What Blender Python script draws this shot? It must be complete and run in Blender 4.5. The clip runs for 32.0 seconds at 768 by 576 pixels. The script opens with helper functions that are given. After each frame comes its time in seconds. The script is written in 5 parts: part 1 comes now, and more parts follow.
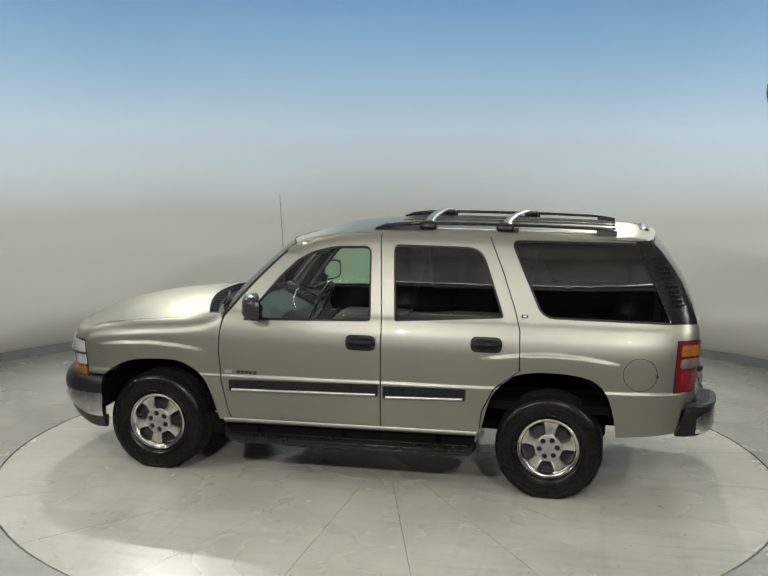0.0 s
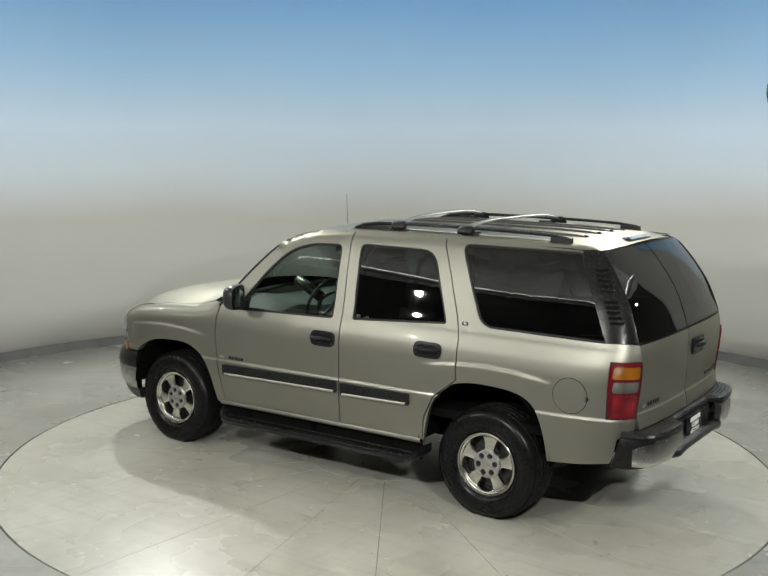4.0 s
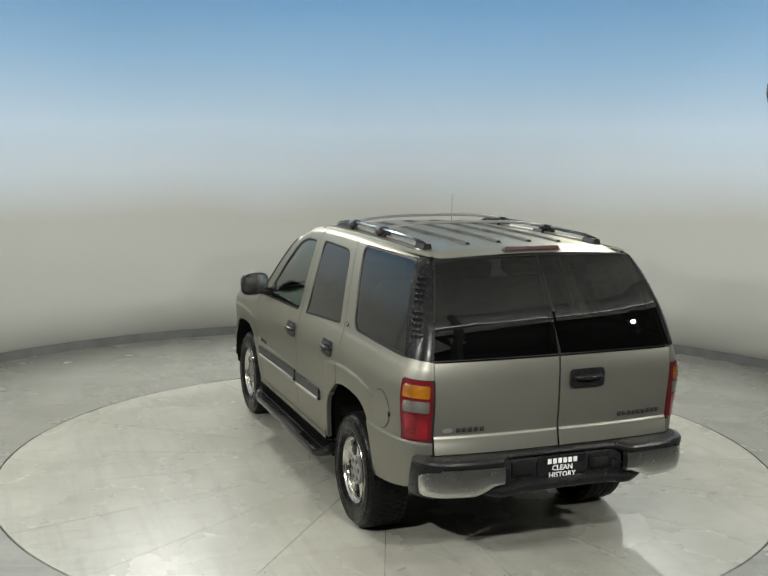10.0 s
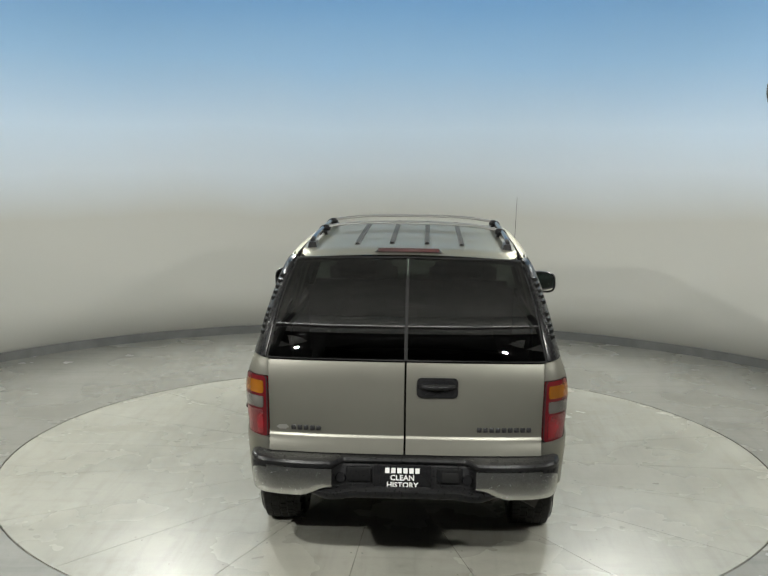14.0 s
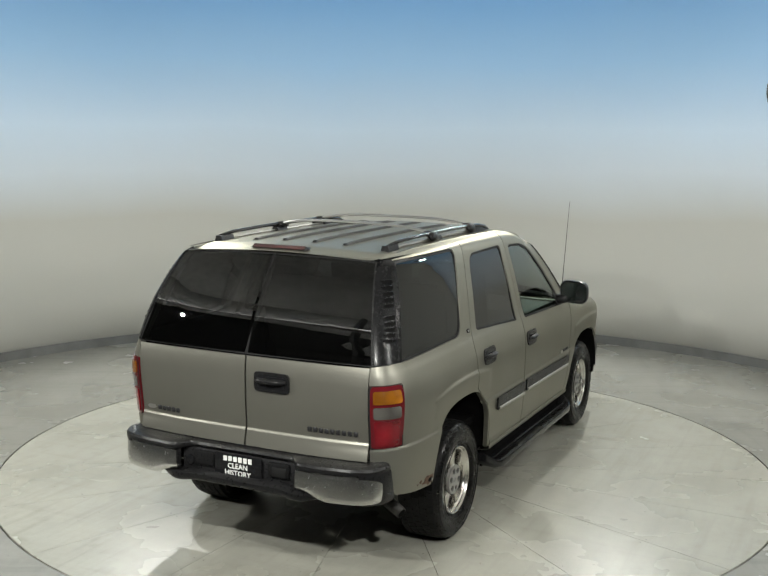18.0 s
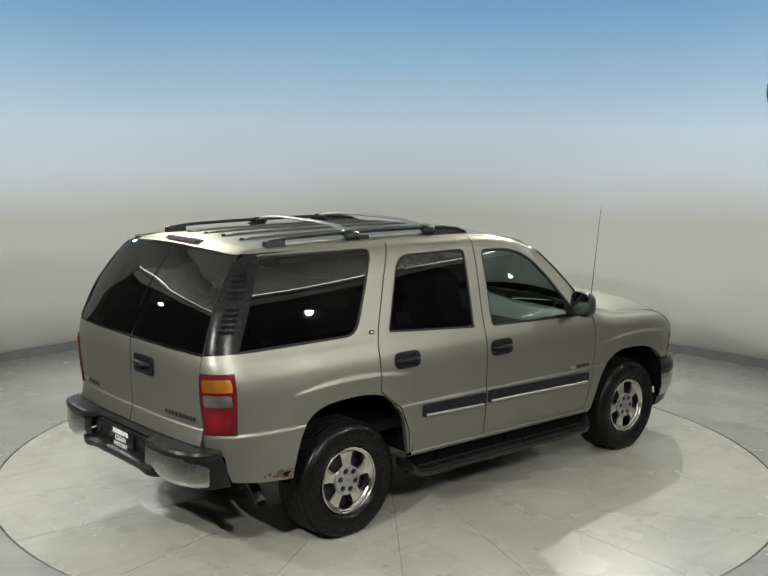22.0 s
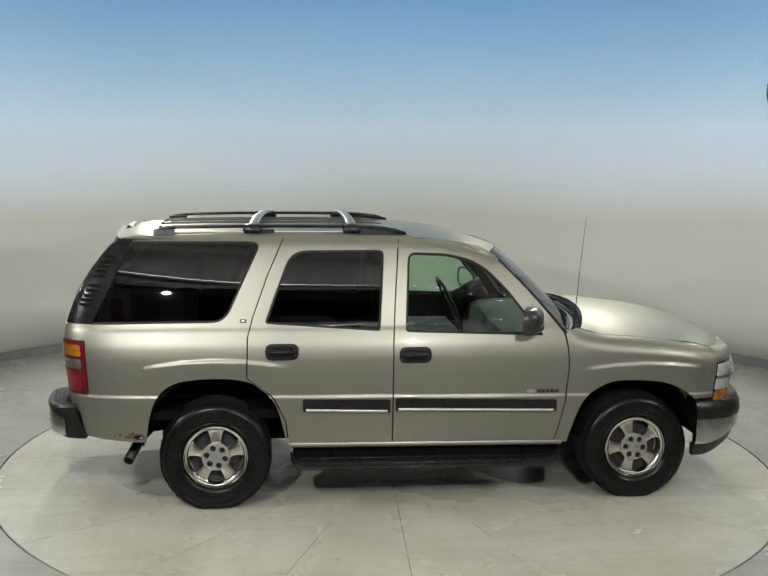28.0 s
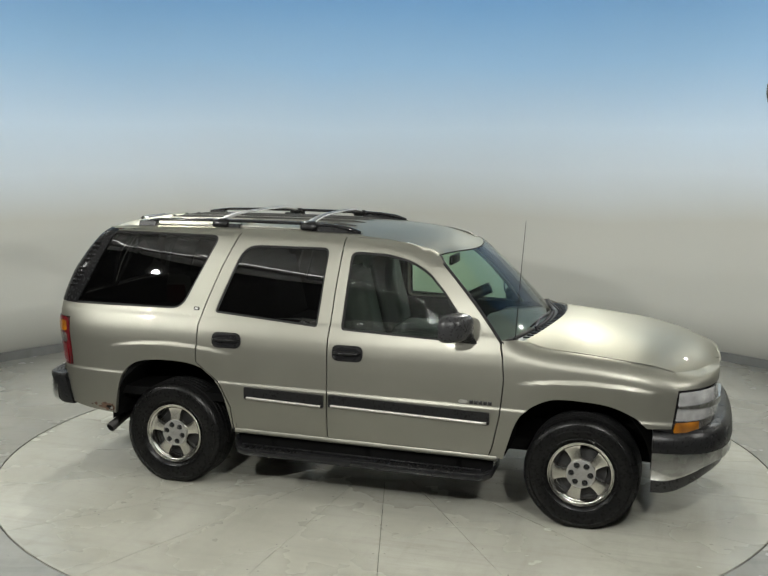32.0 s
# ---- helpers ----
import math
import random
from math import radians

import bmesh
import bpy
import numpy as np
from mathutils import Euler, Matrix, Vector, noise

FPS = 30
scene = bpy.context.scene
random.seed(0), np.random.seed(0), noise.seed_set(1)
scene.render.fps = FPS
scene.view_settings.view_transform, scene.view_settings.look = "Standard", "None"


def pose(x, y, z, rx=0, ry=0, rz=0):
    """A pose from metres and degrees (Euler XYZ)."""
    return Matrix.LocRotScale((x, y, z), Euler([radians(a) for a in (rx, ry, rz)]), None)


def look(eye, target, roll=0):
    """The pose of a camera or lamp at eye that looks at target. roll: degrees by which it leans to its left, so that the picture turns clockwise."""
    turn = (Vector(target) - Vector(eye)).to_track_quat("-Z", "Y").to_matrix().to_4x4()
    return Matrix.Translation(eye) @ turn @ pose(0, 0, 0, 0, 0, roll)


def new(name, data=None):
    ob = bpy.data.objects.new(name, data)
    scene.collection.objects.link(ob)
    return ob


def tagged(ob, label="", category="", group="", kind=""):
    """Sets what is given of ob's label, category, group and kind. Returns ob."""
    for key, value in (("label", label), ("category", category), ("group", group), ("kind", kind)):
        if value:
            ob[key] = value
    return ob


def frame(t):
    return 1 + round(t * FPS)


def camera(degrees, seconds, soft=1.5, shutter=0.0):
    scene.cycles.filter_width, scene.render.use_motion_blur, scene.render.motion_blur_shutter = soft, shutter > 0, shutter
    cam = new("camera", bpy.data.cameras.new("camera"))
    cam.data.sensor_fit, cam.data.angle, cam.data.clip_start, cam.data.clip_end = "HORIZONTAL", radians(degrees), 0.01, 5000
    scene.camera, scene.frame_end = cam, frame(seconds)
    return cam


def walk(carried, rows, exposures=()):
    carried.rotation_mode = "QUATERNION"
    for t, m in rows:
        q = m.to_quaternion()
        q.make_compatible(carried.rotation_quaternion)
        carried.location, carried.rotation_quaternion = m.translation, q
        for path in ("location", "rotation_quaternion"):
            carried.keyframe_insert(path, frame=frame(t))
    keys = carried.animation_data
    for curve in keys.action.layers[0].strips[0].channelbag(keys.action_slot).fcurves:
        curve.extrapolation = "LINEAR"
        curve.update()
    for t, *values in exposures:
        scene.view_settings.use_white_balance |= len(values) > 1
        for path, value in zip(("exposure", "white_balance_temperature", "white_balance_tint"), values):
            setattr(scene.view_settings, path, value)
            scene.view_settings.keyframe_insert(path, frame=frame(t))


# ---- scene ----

# The camera stands still; the turntable and the car on it turn.
EYE = (0.0, -8.021, 2.555)
YAW, PITCH, ROLL = 0.278, -8.491, 0.608
cam = camera(40.79, 32.0)
AHEAD = Vector((-math.sin(radians(YAW)) * math.cos(radians(PITCH)), math.cos(radians(YAW)) * math.cos(radians(PITCH)), math.sin(radians(PITCH))))
STAND = look(EYE, Vector(EYE) + AHEAD, ROLL)
walk(cam, [(0.0, STAND), (32.0, STAND)])
TURN_START, TURN_RATE = 168.666, -5.7794      # degrees, degrees a second
OY = -0.190                                   # the car's axis lies this far beside the turntable's centre

# ---------------------------------------------------------------- light
world = bpy.data.worlds.new("World")
scene.world = world
world.use_nodes = True
world.node_tree.nodes["Background"].inputs[0].default_value = (0.5, 0.52, 0.5, 1)
world.node_tree.nodes["Background"].inputs[1].default_value = 0.03
scene.view_settings.exposure = -0.035

ROOM_Y, ROOM_R = -0.09, 5.415
CEILING_Z, COVE_Z = 4.75, 3.32
EAST_AIM, WEST_AIM, DOWN_AIM = ((0.5, 3.0, 1.1), 98), ((-0.5, 3.0, 1.1), 98), ((0, 0, 0.9), 125)      # where a lamp points, and how wide
# spot lamps: angle round the room, radius, height, watts, aim
SPOTS = [(-76, 4.95, 2.68, 315, EAST_AIM), (-108.5, 4.95, 2.86, 405, WEST_AIM), (-148, 4.95, 2.80, 260, DOWN_AIM), (-176, 4.95, 2.62, 36, DOWN_AIM), (-2, 4.95, 2.64, 30, DOWN_AIM),
         (-34, 4.95, 2.64, 175, DOWN_AIM), (152, 5.0, 3.4, 80, DOWN_AIM), (28, 5.0, 3.4, 60, DOWN_AIM), (124, 4.9, 4.30, 600, DOWN_AIM), (56, 4.9, 4.30, 520, DOWN_AIM)]


def spot_light(angle, radius, height, watts, aim):
    a = radians(angle)
    at = Vector((radius * math.cos(a), ROOM_Y + radius * math.sin(a), height))
    data = bpy.data.lights.new("spot_light", "SPOT")
    data.energy, data.spot_size, data.spot_blend, data.shadow_soft_size = watts, radians(aim[1]), 0.6, 0.042
    data.color = (0.985, 0.985, 0.93)
    ob = new("spot_light", data)
    ob.matrix_world = look(at, aim[0])
    return at


# ---------------------------------------------------------------- materials
def nodes_of(name):
    m = bpy.data.materials.new(name)
    m.use_nodes = True
    t = m.node_tree
    return m, t, t.nodes["Principled BSDF"]


def link(t, a, b):
    t.links.new(a, b)


def noise_tex(t, scale, detail=3.0, rough=0.5, coord="Object", stretch=(1, 1, 1)):
    tc = t.nodes.new("ShaderNodeTexCoord")
    mp = t.nodes.new("ShaderNodeMapping")
    mp.inputs["Scale"].default_value = stretch
    n = t.nodes.new("ShaderNodeTexNoise")
    n.inputs["Scale"].default_value, n.inputs["Detail"].default_value, n.inputs["Roughness"].default_value = scale, detail, rough
    link(t, tc.outputs[coord], mp.inputs[0])
    link(t, mp.outputs[0], n.inputs["Vector"])
    return n


def ramp(t, src, stops):
    r = t.nodes.new("ShaderNodeValToRGB")
    while len(r.color_ramp.elements) < len(stops):
        r.color_ramp.elements.new(0.5)
    for e, (p, c) in zip(r.color_ramp.elements, stops):
        e.position, e.color = p, (c, c, c, 1) if not isinstance(c, tuple) else (*c, 1)
    link(t, src, r.inputs[0])
    return r


def plain(name, color, rough=0.5, metal=0.0, vary=0.15, scale=6.0, bump=0.0, bscale=80.0, coat=0.0, spec=0.5, fine=0.06):
    """A surface with broad tone changes, fine roughness changes and an optional fine relief."""
    m, t, b = nodes_of(name)
    n = noise_tex(t, scale, 4)
    lo, hi = tuple(c * (1 - vary) for c in color), tuple(min(1, c * (1 + vary)) for c in color)
    link(t, ramp(t, n.outputs[0], [(0.3, lo), (0.7, hi)]).outputs[0], b.inputs["Base Color"])
    n2 = noise_tex(t, scale * 9, 3)
    link(t, ramp(t, n2.outputs[0], [(0.3, max(0.0, rough - fine)), (0.7, min(1, rough + fine))]).outputs[0], b.inputs["Roughness"])
    b.inputs["Metallic"].default_value, b.inputs["Coat Weight"].default_value, b.inputs["Specular IOR Level"].default_value = metal, coat, spec
    if bump:
        bp = t.nodes.new("ShaderNodeBump")
        bp.inputs["Strength"].default_value, bp.inputs["Distance"].default_value = bump, 0.004
        link(t, noise_tex(t, bscale, 3).outputs[0], bp.inputs["Height"])
        link(t, bp.outputs[0], b.inputs["Normal"])
    return m


def car_paint():
    m, t, b = nodes_of("pewter_paint")
    n = noise_tex(t, 2.5, 4)
    link(t, ramp(t, n.outputs[0], [(0.35, (0.226, 0.222, 0.192)), (0.7, (0.240, 0.236, 0.205))]).outputs[0], b.inputs["Base Color"])
    flake = noise_tex(t, 900, 1)
    bp = t.nodes.new("ShaderNodeBump")
    bp.inputs["Strength"].default_value, bp.inputs["Distance"].default_value = 0.06, 0.001
    link(t, flake.outputs[0], bp.inputs["Height"])
    link(t, bp.outputs[0], b.inputs["Normal"])
    b.inputs["Metallic"].default_value, b.inputs["Roughness"].default_value = 0.81, 0.44
    b.inputs["Coat Weight"].default_value, b.inputs["Coat Roughness"].default_value, b.inputs["Coat IOR"].default_value = 0.36, 0.02, 1.38
    b.inputs["Specular IOR Level"].default_value = 0.3
    b.inputs["Specular Tint"].default_value = (0.83, 0.79, 0.67, 1)
    return m


def glass(name, tint, ior=1.36):
    m = bpy.data.materials.new(name)
    m.use_nodes = True
    t = m.node_tree
    t.nodes.remove(t.nodes["Principled BSDF"])
    tr, gl, mix, fr = (t.nodes.new(k) for k in ("ShaderNodeBsdfTransparent", "ShaderNodeBsdfGlossy", "ShaderNodeMixShader", "ShaderNodeFresnel"))
    tr.inputs[0].default_value = (*tint, 1)
    gl.inputs[0].default_value = (1, 1, 1, 1)
    gl.inputs["Roughness"].default_value = 0.015
    fr.inputs[0].default_value = ior
    link(t, fr.outputs[0], mix.inputs[0])
    link(t, tr.outputs[0], mix.inputs[1])
    link(t, gl.outputs[0], mix.inputs[2])
    link(t, mix.outputs[0], t.nodes["Material Output"].inputs[0])
    return m


def lens_plastic(name, color, rough=0.12):
    """Moulded lamp plastic: fluted optics, with reflector glints put into the colour as cells."""
    m, t, b = nodes_of(name)
    tc = t.nodes.new("ShaderNodeTexCoord")
    cells = t.nodes.new("ShaderNodeTexVoronoi")
    cells.inputs["Scale"].default_value = 9.0
    link(t, tc.outputs["Object"], cells.inputs["Vector"])
    cell_glint = ramp(t, cells.outputs["Distance"], [(0.05, color), (0.35, tuple(c * 0.62 for c in color)), (0.75, tuple(c * 0.34 for c in color))])
    link(t, cell_glint.outputs[0], b.inputs["Base Color"])
    w = t.nodes.new("ShaderNodeTexWave")
    w.inputs["Scale"].default_value = 45
    w.bands_direction = "Z"
    link(t, tc.outputs["Object"], w.inputs["Vector"])
    bp = t.nodes.new("ShaderNodeBump")
    bp.inputs["Strength"].default_value, bp.inputs["Distance"].default_value = 0.35, 0.002
    link(t, w.outputs[0], bp.inputs["Height"])
    link(t, bp.outputs[0], b.inputs["Normal"])
    b.inputs["Roughness"].default_value, b.inputs["Coat Weight"].default_value, b.inputs["Coat Roughness"].default_value = rough + 0.15, 1.0, 0.02
    return m


def emitter(name, color, strength):
    m, t, b = nodes_of(name)
    b.inputs["Base Color"].default_value = (0.8, 0.8, 0.8, 1)
    b.inputs["Emission Color"].default_value = (*color, 1)
    b.inputs["Emission Strength"].default_value = strength
    return m


def wall_paint():
    """Grey studio wall; the pale and then blue sky above head height is added."""
    m, t, b = nodes_of("wall_paint")
    tc = t.nodes.new("ShaderNodeTexCoord")
    sep = t.nodes.new("ShaderNodeSeparateXYZ")
    link(t, tc.outputs["Object"], sep.inputs[0])
    mr = t.nodes.new("ShaderNodeMapRange")
    mr.inputs[1].default_value, mr.inputs[2].default_value = 1.0, 4.6
    n = noise_tex(t, 0.35, 3, stretch=(1, 1, 1.6))
    add = t.nodes.new("ShaderNodeMath")
    add.operation = "MULTIPLY_ADD"
    link(t, n.outputs[0], add.inputs[0])
    add.inputs[1].default_value = 0.35
    link(t, sep.outputs[2], add.inputs[2])
    link(t, add.outputs[0], mr.inputs[0])
    r = ramp(t, mr.outputs[0], [(0.0, (0.53, 0.53, 0.49)), (0.20, (0.53, 0.53, 0.49)), (0.36, (0.66, 0.735, 0.81)), (0.50, (0.655, 0.80, 0.96)), (0.72, (0.41, 0.66, 0.96)), (0.95, (0.245, 0.51, 0.88))])
    link(t, r.outputs[0], b.inputs["Base Color"])
    b.inputs["Roughness"].default_value = 0.75
    bp = t.nodes.new("ShaderNodeBump")
    bp.inputs["Strength"].default_value, bp.inputs["Distance"].default_value = 0.05, 0.01
    link(t, noise_tex(t, 30, 3).outputs[0], bp.inputs["Height"])
    link(t, bp.outputs[0], b.inputs["Normal"])
    return m


def floor_coat(name, tone):
    """Worn epoxy: soft cloudy patches, drag marks, small dark specks and a fine stipple."""
    m, t, b = nodes_of(name)

    def times(a, c):
        mul = t.nodes.new("ShaderNodeMix")
        mul.data_type, mul.blend_type = "RGBA", "MULTIPLY"
        mul.inputs[0].default_value = 1.0
        link(t, a, mul.inputs[6])
        link(t, c, mul.inputs[7])
        return mul.outputs[2]
    cloud = noise_tex(t, 1.3, 4, 0.5)
    fine = noise_tex(t, 16, 4, 0.6)
    mixn = t.nodes.new("ShaderNodeMath")
    mixn.operation = "MULTIPLY_ADD"
    link(t, fine.outputs[0], mixn.inputs[0])
    mixn.inputs[1].default_value = 0.25
    link(t, cloud.outputs[0], mixn.inputs[2])
    lo, hi = tuple(c * f for c, f in zip(tone, (0.80, 0.80, 0.77))), tuple(c * 1.10 for c in tone)
    col = ramp(t, mixn.outputs[0], [(0.36, lo), (0.84, hi)]).outputs[0]
    drag = ramp(t, noise_tex(t, 2.2, 5, 0.6, stretch=(0.35, 5.0, 1)).outputs[0], [(0.50, 1.0), (0.66, 0.90)])
    drag2 = ramp(t, noise_tex(t, 1.9, 5, 0.6, stretch=(4.5, 0.4, 1)).outputs[0], [(0.54, 1.0), (0.68, 0.92)])
    scuff = ramp(t, noise_tex(t, 5.0, 3, 0.5).outputs[0], [(0.58, 1.0), (0.80, 0.86)])
    speck = ramp(t, noise_tex(t, 30, 2, 0.5).outputs[0], [(0.755, 1.0), (0.80, 0.35)])
    for layer in (drag, drag2, scuff, speck):
        col = times(col, layer.outputs[0])
    link(t, col, b.inputs["Base Color"])
    link(t, ramp(t, cloud.outputs[0], [(0.35, 0.29), (0.65, 0.245)]).outputs[0], b.inputs["Roughness"])
    bp = t.nodes.new("ShaderNodeBump")
    bp.inputs["Strength"].default_value, bp.inputs["Distance"].default_value = 0.42, 0.003
    link(t, noise_tex(t, 60, 4, 0.6).outputs[0], bp.inputs["Height"])
    link(t, bp.outputs[0], b.inputs["Normal"])
    return m


PAINT = car_paint()
BLACK = plain("black_plastic", (0.0105, 0.0105, 0.011), 0.31, bump=0.12, bscale=300, spec=0.2)
GLOSSBLACK = plain("black_gloss", (0.011, 0.011, 0.012), 0.16, spec=0.4)
SEAL = plain("rubber_seal", (0.012, 0.012, 0.012), 0.6, spec=0.2)
TRIMBLACK = plain("matte_black_trim", (0.008, 0.008, 0.0085), 0.25, spec=0.13)
# underbody black; also laid flat where slots, holes and gaps lie in shade
DARK = plain("underbody_and_shade", (0.005, 0.005, 0.005), 0.9, spec=0.03)
RUBBER = plain("tyre_rubber", (0.0055, 0.0055, 0.0055), 0.29, bump=0.04, bscale=90, spec=0.17, fine=0.04)
CHROME = plain("chrome", (0.55, 0.55, 0.545), 0.09, 1.0, vary=0.06, scale=9, fine=0.03)
SCUFFED = plain("scuffed_chrome", (0.55, 0.55, 0.54), 0.26, 1.0, vary=0.05, scale=6, fine=0.015)
ALLOY = plain("polished_alloy", (0.60, 0.585, 0.55), 0.18, 1.0, vary=0.05, scale=12, fine=0.03)
CAPALLOY = plain("cap_silver_paint", (0.37, 0.366, 0.355), 0.38, 0.8, vary=0.05, scale=12, fine=0.03)
ALLOYDARK = plain("alloy_recess", (0.012, 0.012, 0.012), 0.55, 0.0)
BRIGHT = plain("bright_trim", (0.46, 0.45, 0.42), 0.42, 0.9, vary=0.05, scale=2, fine=0.02)
SLATGREY = plain("slat_grey", (0.055, 0.055, 0.052), 0.6, spec=0.15)
TINT = glass("privacy_glass", (0.05, 0.052, 0.051), 1.48)
CLEAR = glass("green_glass", (0.68, 0.84, 0.72), 1.42)
SCREEN = glass("screen_glass", (0.74, 0.90, 0.79), 1.19)
LAMPGLASS = glass("lamp_glass", (0.9, 0.9, 0.9), 1.4)
RED = lens_plastic("red_lens", (0.25, 0.001, 0.010))
DARKRED = lens_plastic("dark_red_lens", (0.075, 0.004, 0.006))
AMBER = lens_plastic("amber_lens", (0.42, 0.145, 0.003))
WHITELENS = lens_plastic("clear_lens", (0.14, 0.132, 0.12))
SEAT = plain("grey_cloth", (0.020, 0.0197, 0.019), 0.85, bump=0.3, bscale=150)
DASH = plain("dash_vinyl", (0.034, 0.033, 0.032), 0.55, bump=0.2, bscale=250)
WALL = wall_paint()
GREYWALL = plain("grey_wall_paint", (0.53, 0.53, 0.49), 0.75, vary=0.04, scale=0.5)
BLACKWALL = plain("black_wall_paint", (0.055, 0.055, 0.053), 0.8, vary=0.1, scale=0.7)
RUST = plain("rusted_metal", (0.09, 0.05, 0.03), 0.8, vary=0.6, scale=40)
MIRRORGLASS = plain("mirror_glass", (0.8, 0.8, 0.8), 0.02, 1.0, vary=0.01)
DULL = plain("dull_metal", (0.30, 0.30, 0.29), 0.35, 0.9)
BARGREY = plain("grey_bar_coating", (0.24, 0.238, 0.228), 0.40, 0.7, vary=0.06, fine=0.03)
PIPE = plain("exhaust_metal", (0.03, 0.028, 0.026), 0.55, 0.4, vary=0.4, scale=25)
TREADGREY = plain("tread_grey", (0.008, 0.008, 0.008), 0.42, spec=0.3)
TREADRUBBER = plain("tread_rubber", (0.0055, 0.0055, 0.0055), 0.55, bump=0.08, bscale=200, spec=0.2)
GREYPLASTIC = plain("grey_plastic", (0.022, 0.022, 0.023), 0.30, spec=0.3)
HEADLENS = plain("headlamp_reflector", (0.58, 0.58, 0.575), 0.14, 0.6, vary=0.2, scale=16, bump=0.6, bscale=22, fine=0.05, coat=0.6)
REDHOUSING = plain("dark_red_housing", (0.085, 0.006, 0.009), 0.2, spec=0.4)
BASE = plain("baseboard_grey", (0.15, 0.153, 0.15), 0.5)
FLOOR = floor_coat("floor_coating", (0.2625, 0.2606, 0.2355))
TABLE = floor_coat("turntable_coating", (0.3908, 0.3860, 0.3377))
SCREW = plain("screw_grey", (0.07, 0.07, 0.066), 0.5, 0.3)
JOINT = plain("dark_joint", (0.05, 0.05, 0.045), 0.8)
CEILING = plain("ceiling_white", (0.75, 0.75, 0.72), 0.8)
WHITETEXT = plain("white_lettering", (0.8, 0.8, 0.78), 0.5)


# ---------------------------------------------------------------- mesh helpers
def part(name, bm, material, parent, label="", smooth=True):
    me = bpy.data.meshes.new(name)
    bm.normal_update()
    bm.to_mesh(me)
    bm.free()
    me.materials.append(material)
    if smooth:
        me.shade_smooth()
    ob = new(name, me)
    ob.parent = parent
    if parent is not None and parent.type == "EMPTY" and parent.name.startswith("sport_utility"):
        ob.matrix_basis = Matrix.Translation((0, OY, 0))
    if label:
        ob["label"] = label
    return ob


def soft_part(*args):
    ob = part(*args)
    ob.data.set_sharp_from_angle(angle=radians(40))
    return ob


def box(bm, x0, x1, y0, y1, z0, z1, bevel=0.0, seg=2):
    r = bmesh.ops.create_cube(bm, size=1.0)
    vs = r["verts"]
    for v in vs:
        v.co = Vector(((x0 + x1) / 2 + v.co.x * (x1 - x0), (y0 + y1) / 2 + v.co.y * (y1 - y0), (z0 + z1) / 2 + v.co.z * (z1 - z0)))
    if bevel:
        es = list({e for v in vs for e in v.link_edges})
        bmesh.ops.bevel(bm, geom=es, offset=bevel, segments=seg, affect="EDGES", profile=0.5)


def lathe(bm, profile, axis_at, n=48, axis="y"):
    """Turn (radius, offset) points about the y axis through axis_at."""
    rings = []
    for r, o in profile:
        ring = []
        for i in range(n):
            a = 2 * math.pi * i / n
            ring.append(bm.verts.new((axis_at[0] + r * math.cos(a), axis_at[1] + o, axis_at[2] + r * math.sin(a)) if axis == "y" else
                                     (axis_at[0] + r * math.cos(a), axis_at[1] + r * math.sin(a), axis_at[2] + o)))
        rings.append(ring)
    for a, b in zip(rings, rings[1:]):
        for i in range(n):
            bm.faces.new((a[i], a[(i + 1) % n], b[(i + 1) % n], b[i]))
    return rings


def tube(bm, pts, radius, n=8, flat=1.0):
    """A tube along points; flat squashes it in its second direction."""
    pts = [Vector(p) for p in pts]
    rings = []
    for i, p in enumerate(pts):
        d = (pts[min(i + 1, len(pts) - 1)] - pts[max(i - 1, 0)]).normalized()
        u = d.cross(Vector((0, 0, 1)))
        u = u.normalized() if u.length > 1e-3 else Vector((1, 0, 0))
        w = d.cross(u).normalized()
        r = radius[i] if isinstance(radius, (list, tuple)) else radius
        rings.append([bm.verts.new(p + r * math.cos(2 * math.pi * k / n) * u + r * flat * math.sin(2 * math.pi * k / n) * w) for k in range(n)])
    for a, b in zip(rings, rings[1:]):
        for k in range(n):
            bm.faces.new((a[k], a[(k + 1) % n], b[(k + 1) % n], b[k]))
    bm.faces.new(rings[0][::-1])
    bm.faces.new(rings[-1])


def grid(bm, fn, nu, nv):
    """A sheet of fn(u, v), u and v from 0 to 1."""
    vs = [[bm.verts.new(fn(i / nu, j / nv)) for j in range(nv + 1)] for i in range(nu + 1)]
    for i in range(nu):
        for j in range(nv):
            bm.faces.new((vs[i][j], vs[i + 1][j], vs[i + 1][j + 1], vs[i][j + 1]))
    return vs


def rounded(poly, radius, n=5):
    """A polygon with its corners rounded; radius: one number or one for each corner."""
    out = []
    for i, p in enumerate(poly):
        r = radius[i] if isinstance(radius, (list, tuple)) else radius
        p, a, b = Vector(p), Vector(poly[i - 1]), Vector(poly[(i + 1) % len(poly)])
        if r <= 0:
            out.append(tuple(p))
            continue
        da, db = (a - p), (b - p)
        r1 = min(r, da.length * 0.45, db.length * 0.45)
        s, e = p + da.normalized() * r1, p + db.normalized() * r1
        for k in range(n + 1):
            t = k / n
            out.append(tuple((1 - t) ** 2 * s + 2 * t * (1 - t) * p + t * t * e))
    return out


